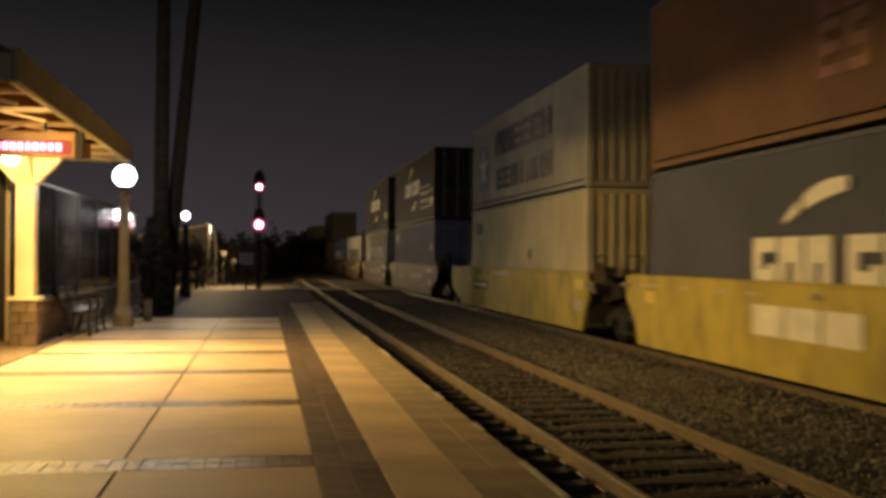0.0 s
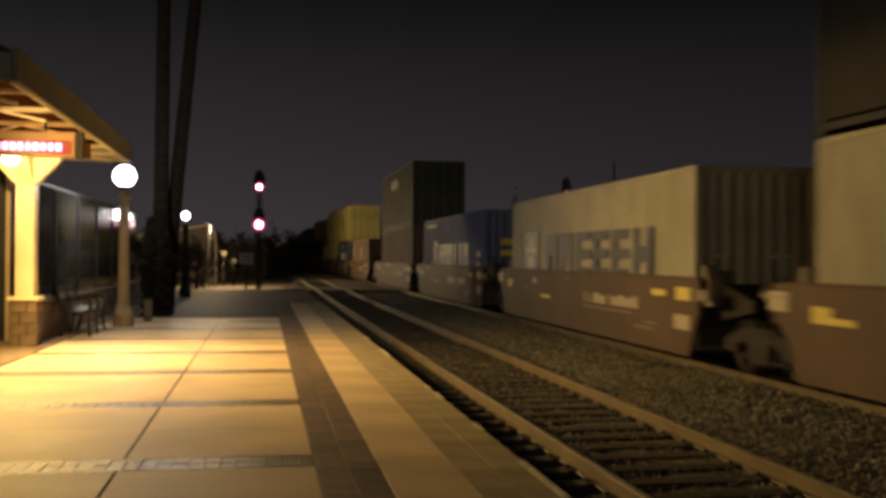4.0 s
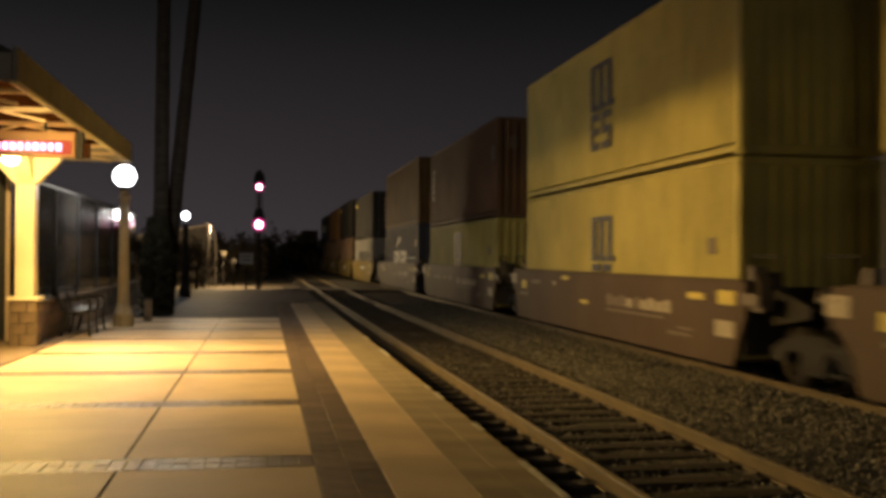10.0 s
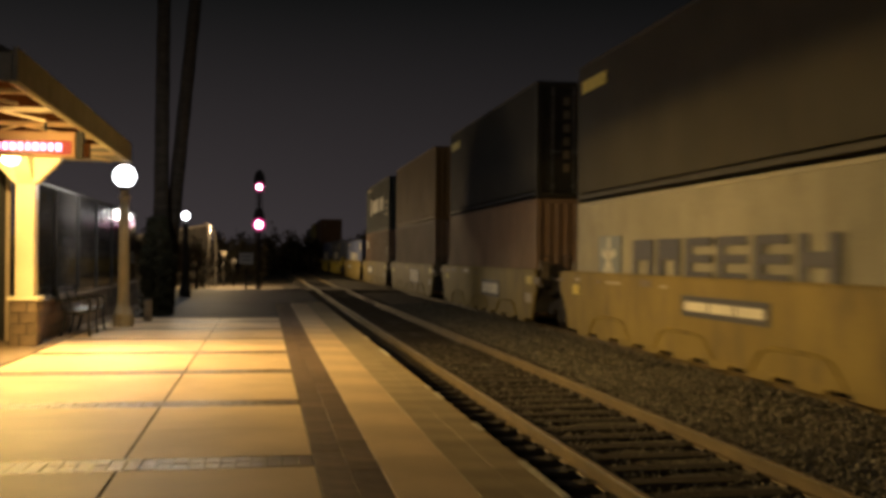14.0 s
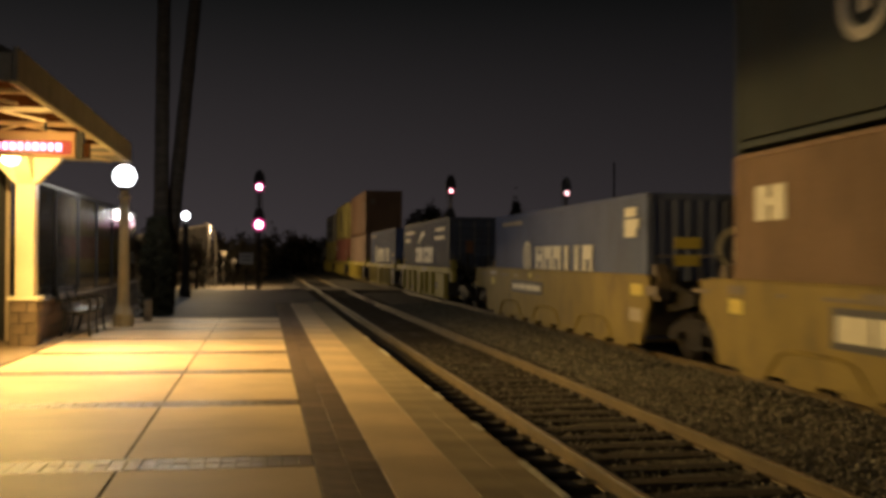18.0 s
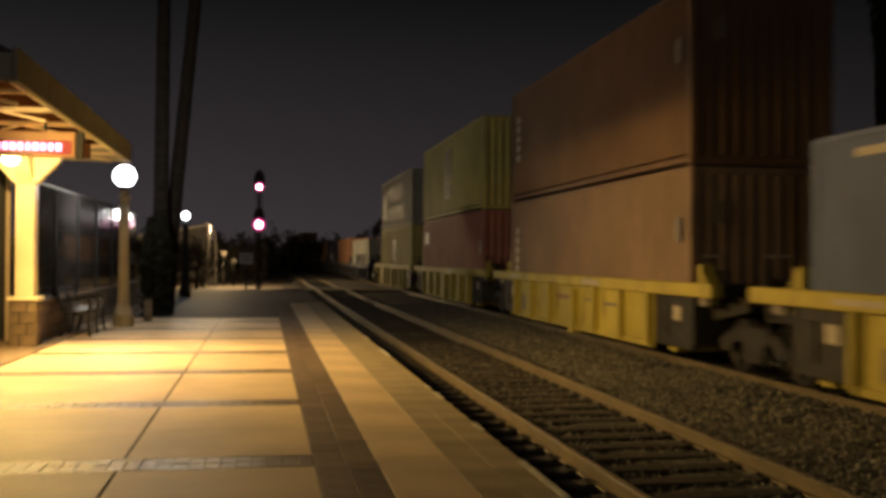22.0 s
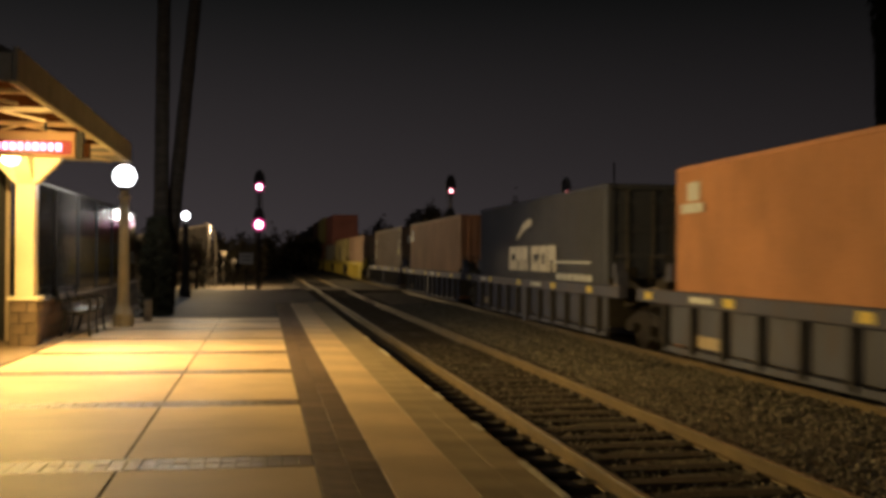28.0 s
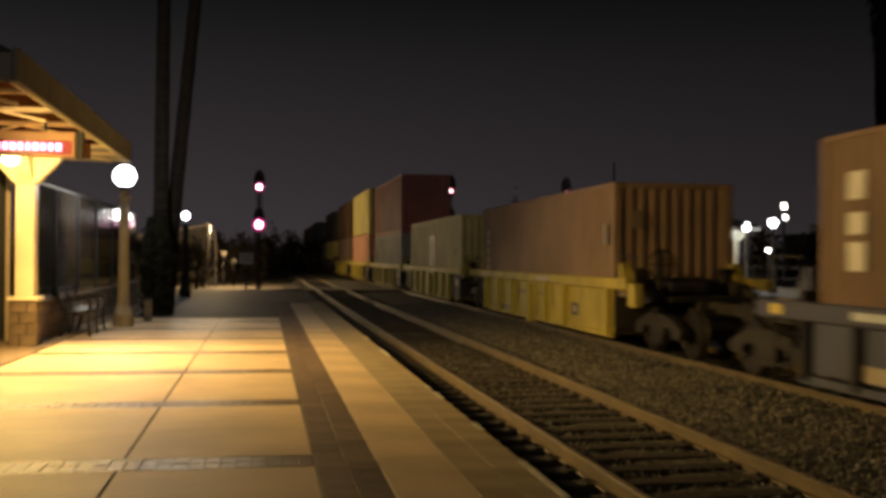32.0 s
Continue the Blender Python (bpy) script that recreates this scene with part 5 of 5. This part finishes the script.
def build_train():
    unit = 0
    for start, pitch, kind, paint, wells in MAIN:
        for i, (low, up) in enumerate(wells):
            at = start + pitch * i
            unit += 1
            TRAIN.append((well_car(kind, paint, pitch, i == 0, i == len(wells) - 1, unit), at, 0.0))
            if low == "pair":
                for k in (0, 1):
                    c = container("umber", H2, 6.058, "short_tags", "ribs", "short faded brown steel container in a well car")
                    TRAIN.append((c, at + 6.13 * k, FLOOR))
                continue
            where = " in a well car"
            TRAIN.append((container(low[0], low[1], LENGTH, low[2], low[3], LABELS[low[0]] + where), at, FLOOR))
            if up:
                TRAIN.append((container(up[0], up[1], LENGTH, up[2], up[3], LABELS[up[0]] + ", stacked"), at, FLOOR + low[1] + 0.02))


# ---- surroundings ----
def surroundings():
    # boards on the small post by the left signal
    ob = thing("track_sign", "small white rectangular sign with two dark lines on posts", "sign", pose(-0.96, 59.0, -0.5))
    part("post", boxes([(0, 0.03, 1.1, 0.07, 0.07, 2.2)]), STEEL_DARK, ob)
    part("board", boxes([(0, 0, 2.05, 0.74, 0.03, 0.6)], 0.01), SIGN_WHITE, ob)
    for z in (2.17, 1.97):
        part("text_bar", boxes([(0, -0.018, z, 0.5, 0.006, 0.06)]), SIGN_MARK, ob)
    # low building, far left
    b = thing("trackside_building", "low dark building with a sloping pale roof edge and pipes", "building", pose(-9.0, 86, -0.5))
    part("wall", boxes([(-0.4, 0, 1.3, 9.6, 6, 2.6)]), ROOF_FAR, b)
    part("roof", prism([(-5.4, 2.6), (4.6, 2.6), (4.6, 4.45), (4.3, 4.5), (-5.4, 2.75)], 6.4), ROOF_FAR, b)
    part("roof_edge", prism([(-5.5, 2.72), (4.65, 4.45), (4.65, 4.62), (-5.5, 2.9)], 0.2, "Y"), WALL_FAR, b, "pale roof edge", place=(0, -3.32, 0))
    part("window", boxes([(0.9, -3.02, 1.6, 1.0, 0.06, 0.7)]), GLASS_DARK, b)
    for x, h in ((4.72, 4.75), (5.25, 4.3)):
        part("pipe", tube([(x + 0.1, -3.6, 0.1), (x + 0.1, -3.6, h - 1.4), (x, -3.6, h - 0.3), (x - 0.05, -3.6, h)], 0.1), WALL_FAR, b)
    wl = thing("yard_pole_lamp", "small bright lamp on a thin dark pole", "lamp", pose(*YARD))
    part("pole", tube([(0, 0.12, -4.18), (0, 0.12, -1.5), (0, 0.1, 0.1), (0, 0, 0.12)], 0.045), STEEL_DARK, wl)
    g = part("bulb", lathe([(0.03, -0.12), (0.1, -0.08), (0.12, 0.0), (0.05, 0.05)], 12), YARD_GLOW, wl, "glowing bulb", smooth=True)
    g.visible_shadow = False
    for place, glow in (((-2.85, 77.0, 1.85), YARD_DIM), ((-2.2, 80, 1.3), YARD_DIMMER)):
        ob = thing("yard_lamp", "small dim yard lamp on a short post", "lamp", pose(place[0], place[1], -0.5), group="yard lamps")
        part("post", lathe([(0.05, 0), (0.04, place[2] + 0.4)], 8), STEEL_DARK, ob)
        part("head", boxes([(0, -0.1, place[2] + 0.5, 0.42, 0.25, 0.42)], 0.08), glow, ob, "dim glowing head")
    # low kerb and path beyond the platform
    solid("cross_path", boxes([(-4.5, 52.5, -0.42, 14, 9, 0.16)], 0.02), ASPHALT, "dark asphalt path beyond the platform's end", "path", "structure")
    solid("path_kerb", boxes([(-4.9, 63.0, -0.44, 11.5, 0.25, 0.24)], 0.03), POST_CONCRETE, "pale concrete kerb across the path", "kerb", "structure")
    # footway over the tracks at the signals
    cr = thing("crossing", "worn pale panels of a foot crossing between the rails", "crossing", kind="structure")
    for x0, x1 in ((1.0, 2.62), (2.82, 4.12), (4.33, 6.98)):
        for k in range(3):
            part("crossing_panel", boxes([((x0 + x1) / 2, 54.2 + 1.82 * k, -0.1, x1 - x0, 1.8, 0.17)], 0.02), DIRT, cr)
    # trees and hedges
    leaf_tree(19.6, 125, 7.7, 3.4, "dark round tree beyond the tracks", seed=3)
    leaf_tree(15.0, 135, 6.6, 2.4, "dark bushy tree beyond the tracks", seed=4)
    leaf_tree(34, 140, 9.6, 3.8, "dark pointed conifer beyond the tracks", cone=True, seed=5)
    leaf_tree(48, 120, 7.6, 3.4, "dark round tree beyond the tracks", seed=6)
    for k in range(16):
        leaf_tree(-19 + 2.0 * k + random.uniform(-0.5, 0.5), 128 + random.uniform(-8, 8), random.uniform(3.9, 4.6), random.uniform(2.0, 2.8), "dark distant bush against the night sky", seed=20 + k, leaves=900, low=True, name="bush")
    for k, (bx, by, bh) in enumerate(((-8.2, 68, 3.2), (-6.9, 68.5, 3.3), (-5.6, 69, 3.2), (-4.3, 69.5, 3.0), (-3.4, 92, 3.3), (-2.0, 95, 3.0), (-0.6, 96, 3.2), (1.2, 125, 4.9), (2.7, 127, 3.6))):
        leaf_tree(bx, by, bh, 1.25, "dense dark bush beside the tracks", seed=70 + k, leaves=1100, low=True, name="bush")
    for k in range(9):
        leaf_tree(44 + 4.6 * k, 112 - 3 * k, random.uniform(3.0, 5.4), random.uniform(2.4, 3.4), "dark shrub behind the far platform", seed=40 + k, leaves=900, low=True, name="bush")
    # the other platform with its lamps and shelter
    solid("far_platform", boxes([(24.5, 60, -0.15, 7.0, 110, 0.7)], 0.02), CONCRETE, "concrete platform on the other side of the tracks", "platform", "structure")
    for g in FAR_GLOBES:
        globe_lamp(g, GLOBE_WHITE, "concrete lamp post with a white glowing globe on the far platform", ball=0.21)
    roof = thing("far_canopy", "dark hipped platform canopy on cream columns", "canopy", pose(23.6, 54.0, 0.2))
    bm = bmesh.new()
    c = [bm.verts.new(p) for p in ((-1.8, -3.4, 3.2), (1.8, -3.4, 3.2), (1.8, 7.4, 3.2), (-1.8, 7.4, 3.2))]
    r = [bm.verts.new(p) for p in ((0, -1.8, 3.95), (0, 5.8, 3.95))]
    for f in ((c[0], c[1], r[0]), (c[1], c[2], r[1], r[0]), (c[2], c[3], r[1]), (c[3], c[0], r[0], r[1]), (c[3], c[2], c[1], c[0])):
        bm.faces.new(f)
    bmesh.ops.recalc_face_normals(bm, faces=bm.faces[:])
    part("roof", bm, ROOF, roof)
    for x in (-1.75, 1.75):
        part("fascia", boxes([(x, 2.0, 3.1, 0.05, 10.8, 0.22)], 0.006), ROOF, roof)
    for x in (-0.6, 1.2):
        for y in (-1.6, 1.4, 4.2):
            part("column", boxes([(x, y, 1.95, 0.26, 0.26, 2.3)], 0.012), CREAM, roof, "cream square column")
            part("plinth", boxes([(x, y, 0.55, 0.42, 0.42, 1.1)], 0.02), BRICK, roof, "stone block plinth")
            for d in (-1, 1):
                part("bracket", prism([(x + d * 0.1, 2.45), (x + d * 0.16, 2.45), (x + d * 0.72, 2.92), (x + d * 0.72, 3.02), (x + d * 0.1, 3.02)], 0.2), CREAM, roof, place=(0, y, 0))
    for x, y, size in ((-0.9, 0.0, 1.0), (-0.75, 2.3, 0.85)):
        lp = thing("far_canopy_lamp", "bright dome lamp under the far canopy", "lamp", pose(23.6 + x, 54.0 + y, 2.95), group="lamps under the far canopy")
        g = part("bowl", lathe([(0.06 * size, -0.3 * size), (0.34 * size, -0.18 * size), (0.42 * size, 0.0), (0.36 * size, 0.12 * size)], 16), FAR_LIGHT, lp, "glowing warm white bowl", smooth=True)
        g.visible_shadow = False
        part("stem", lathe([(0.03, 0.1 * size), (0.03, 0.45)], 8), BLACK_METAL, lp)
    for x, y, z in ((21.5, 62.0, 2.6), (27.0, 60.0, 2.65), (30.5, 60.0, 2.3)):
        low = -0.5 if x > 28 else 0.2
        z += 0.2 - low
        sl = thing("path_light", "small white light on a slim post", "lamp", pose(x, y, low), group="small path lights")
        part("post", lathe([(0.05, 0), (0.04, z - 0.35)], 8), GALV, sl)
        part("lamp_head", lathe([(0.05, -0.12), (0.15, -0.05), (0.16, 0.06), (0.06, 0.14)], 12), FAR_LIGHT, sl, "glowing white lamp head", smooth=True, place=(0, 0, z - 0.24))
    # fence and floodlight poles behind
    fl = thing("flood_light", "tall pole with two white floodlights", "lamp", pose(41.5, 79, -0.5))
    part("pole", lathe([(0.12, 0), (0.08, 6.6)], 10), GALV, fl)
    part("arm", boxes([(0, 0, 6.5, 0.5, 0.08, 0.08)]), GALV, fl)
    part("lamp_head", boxes([(-0.05, -0.1, 6.55, 0.42, 0.2, 0.42)], 0.05), FAR_LIGHT, fl, "glowing white lamp head")
    part("lamp_head", boxes([(0.08, -0.1, 5.65, 0.3, 0.2, 0.32)], 0.05), FAR_LIGHT, fl, "glowing white lamp head")
    yl = thing("wall_light", "small white light on a low post", "lamp", pose(46.0, 80, -0.5))
    part("post", lathe([(0.06, 0), (0.05, 3.1)], 8), GALV, yl)
    part("lamp_head", boxes([(0, 0, 3.2, 0.26, 0.2, 0.26)], 0.05), FAR_LIGHT, yl, "glowing white lamp head")
    fn = thing("far_fence", "low metal fence behind the far platform", "fence")
    for k in range(24):
        part("post", shared("far_post", lambda: boxes([(0, 0, 0.6, 0.08, 0.08, 1.2)]), STEEL_DARK), STEEL_DARK, fn, place=(27.6, 30 + 2.6 * k, 0.2))
        for z in (0.5, 1.1):
            part("fence_rail", shared("far_rail", lambda: boxes([(0, 1.3, 0, 0.05, 2.52, 0.05)]), STEEL_DARK), STEEL_DARK, fn, place=(27.6, 30 + 2.6 * k, 0.2 + z))
    pole = thing("utility_pole", "thin dark utility pole beyond the tracks", "pole", pose(33.3, 97, -0.5))
    part("shaft", lathe([(0.13, 0), (0.08, 11.5)], 8), BARK, pole)
    # parked car with its lamps on
    car(pose(56.4, 94.5, 0.52, 0, 0, 196))
    solid("far_road", boxes([(86, 93, 0.0, 68, 16, 1.0)]), ASPHALT, "asphalt car park beyond the far platform", "road", "structure")
    blk = thing("far_building", "low dark building beyond the car park", "building", pose(86, 122, -0.5))
    part("wall", boxes([(0, 0, 2.6, 40, 8, 5.2)]), WALL_FAR, blk)
    part("roof", boxes([(0, 0, 5.3, 41, 9, 0.3)]), ROOF_FAR, blk)
    for k in range(8):
        part("window", boxes([(-17 + 4.6 * k, -4.03, 2.4, 1.8, 0.06, 1.4)]), GLASS_DARK, blk)


def car(m):
    ob = thing("parked_car", "white parked car with bright headlights on", "car", m)
    low = prism([(-2.2, 0.3), (2.1, 0.28), (2.25, 0.45), (2.2, 0.72), (1.0, 0.88), (-2.0, 0.95), (-2.25, 0.8)], 1.75, "X")
    bmesh.ops.bevel(low, geom=low.edges[:], offset=0.05, segments=2, affect="EDGES")
    part("body", low, CAR_PAINT, ob)
    cab = prism([(-1.9, 0.93), (1.05, 0.88), (0.35, 1.38), (-1.2, 1.42)], 1.5, "X")
    bmesh.ops.bevel(cab, geom=cab.edges[:], offset=0.06, segments=2, affect="EDGES")
    part("cabin", cab, GLASS_DARK, ob, "dark glass cabin")
    part("roof", boxes([(0, -0.42, 1.415, 1.35, 1.45, 0.04)], 0.02), CAR_PAINT, ob)
    for x in (-0.62, 0.62):
        part("headlight", boxes([(x, 2.2, 0.64, 0.36, 0.12, 0.16)], 0.03), FAR_LIGHT, ob, "glowing headlight")
    for x in (-0.8, 0.8):
        for y in (-1.35, 1.35):
            w = part("wheel", lathe([(0.2, -0.1), (0.31, -0.09), (0.32, 0.0), (0.31, 0.09), (0.2, 0.1)], 18, "X"), RUBBER, ob, place=(x, y, 0.32))
            part("rim", lathe([(0.05, -0.11), (0.19, -0.105), (0.19, 0.105), (0.05, 0.11)], 14, "X"), GALV, w)
    part("bumper", boxes([(0, 2.22, 0.42, 1.6, 0.1, 0.16)], 0.03), CAR_PAINT, ob)


ground()
track(NEAR_TRACK, "empty railway track with timber ties and rusty rails", 4.0, 78)
track(TRAIN_TRACK, "railway track carrying the container train", 8.0, 60)
track(THIRD_TRACK, "empty far railway track with timber ties", 18.0, 70)
for x0, x1, top in ((4.4, 5.0, -0.15), (5.0, 5.7, -0.125), (5.7, 7.02, -0.09)):
    stones(4.5, 16, x0, x1, top, 380, 0.03, "ballast_stones", "loose crushed grey stones between the tracks")
    stones(16, 40, x0, x1, top, 170, 0.03, "ballast_stones", "loose crushed grey stones between the tracks")
stones(4.5, 22, 2.8, 4.15, -0.158, 300, 0.021, "ballast_stones", "loose crushed stones between the ties of the empty track")
stones(8, 30, 6.95, 9.8, -0.18, 60, 0.034, "ballast_stones", "loose crushed stones between the ties under the train")
platform()
screen_wall()
shelter()
gate_screen()
globe_lamp(GLOBES[0], GLOBE_WHITE, "concrete lamp post with a white glowing globe on the platform")
globe_lamp(GLOBES[1], GLOBE_WHITE, "dark lamp post with a glowing globe near the platform's end", body=STEEL_DARK, ball=0.135)
globe_lamp(GLOBES[2], GLOBE_WHITE, "concrete lamp post with a white glowing globe on the platform")
bench(pose(-3.6, 21.0, PLATFORM_Z))
litter_bin(pose(-2.57, 24.5, PLATFORM_Z) @ Matrix.Diagonal((0.38, 0.38, 0.68, 1.0)))
palm(-2.6, 27.6, 13.5, 0.2, (0.05, 0.3), "tall dark palm trunk rising out of sight beside the platform")
palm(-2.56, 28.1, 14.5, 0.19, (1.28, 0.3), "tall dark leaning palm trunk beside the platform", bend=1.05)
for px, py, ph in ((3.05, 110, 3.9), (4.75, 111, 4.0)):
    palm(px, py, ph - 0.4, 0.16, (0.1, 0.1), "small dark palm against the night sky", z=-0.5, fronds=22, size=0.5)
shrub(-2.64, 27.1, 2.7, 0.42, "dark dense shrub round the palm trunks")
tall = palm(42.5, 66.5, 24.5, 0.32, (0.2, 0.2), "tall dark palm tree with a thick skirt of dead fronds", z=-0.5, fronds=40)
skirt(tall, 10.5, 24.0, 0.75, 1.75)
signal(-0.28, 60.0, (5.57, 3.46), "railway signal mast with two glowing red lights", RED_GLARE, RED_CORE, ((0.25, 0.14), (0.36, 0.2)))
signal(10.95, 61.6, (5.65, 3.7), "railway signal mast with two small red lights behind the train", RED_GLARE_DIM, DIM_CORE, ((0.16, 0.1), (0.14, 0.08)))
signal(17.9, 61.0, (5.6,), "railway signal mast with one small red light behind the train", RED_GLARE_DIM, DIM_CORE, ((0.155, 0.095),))
surroundings()
build_train()


def gone(t):
    """How far the train has come after t seconds."""
    u = t / 32
    return 460.636 * u - 18.703 * u ** 2 - 9.103 * u ** 3 + 3.066 * u ** 4


def motions():
    times = [float(k) for k in range(33)]
    for ob, at, z in TRAIN:
        walk(ob, [(t, pose(TRAIN_TRACK, at - gone(t), z)) for t in times])
    # wheels roll without slipping; alike wheelsets share one set of keys
    steps = [k / 30 for k in range(int(SECONDS * 30) + 1)]
    for dy, sets in WHEELS.items():
        walk(sets[0], [(t, pose(0, dy, 0.425, math.degrees(gone(t) / 0.425))) for t in steps])
        keys = sets[0].animation_data
        for w in sets[1:]:
            w.rotation_mode = "QUATERNION"
            own = w.animation_data_create()
            own.action = keys.action
            own.action_slot = keys.action_slot


motions()
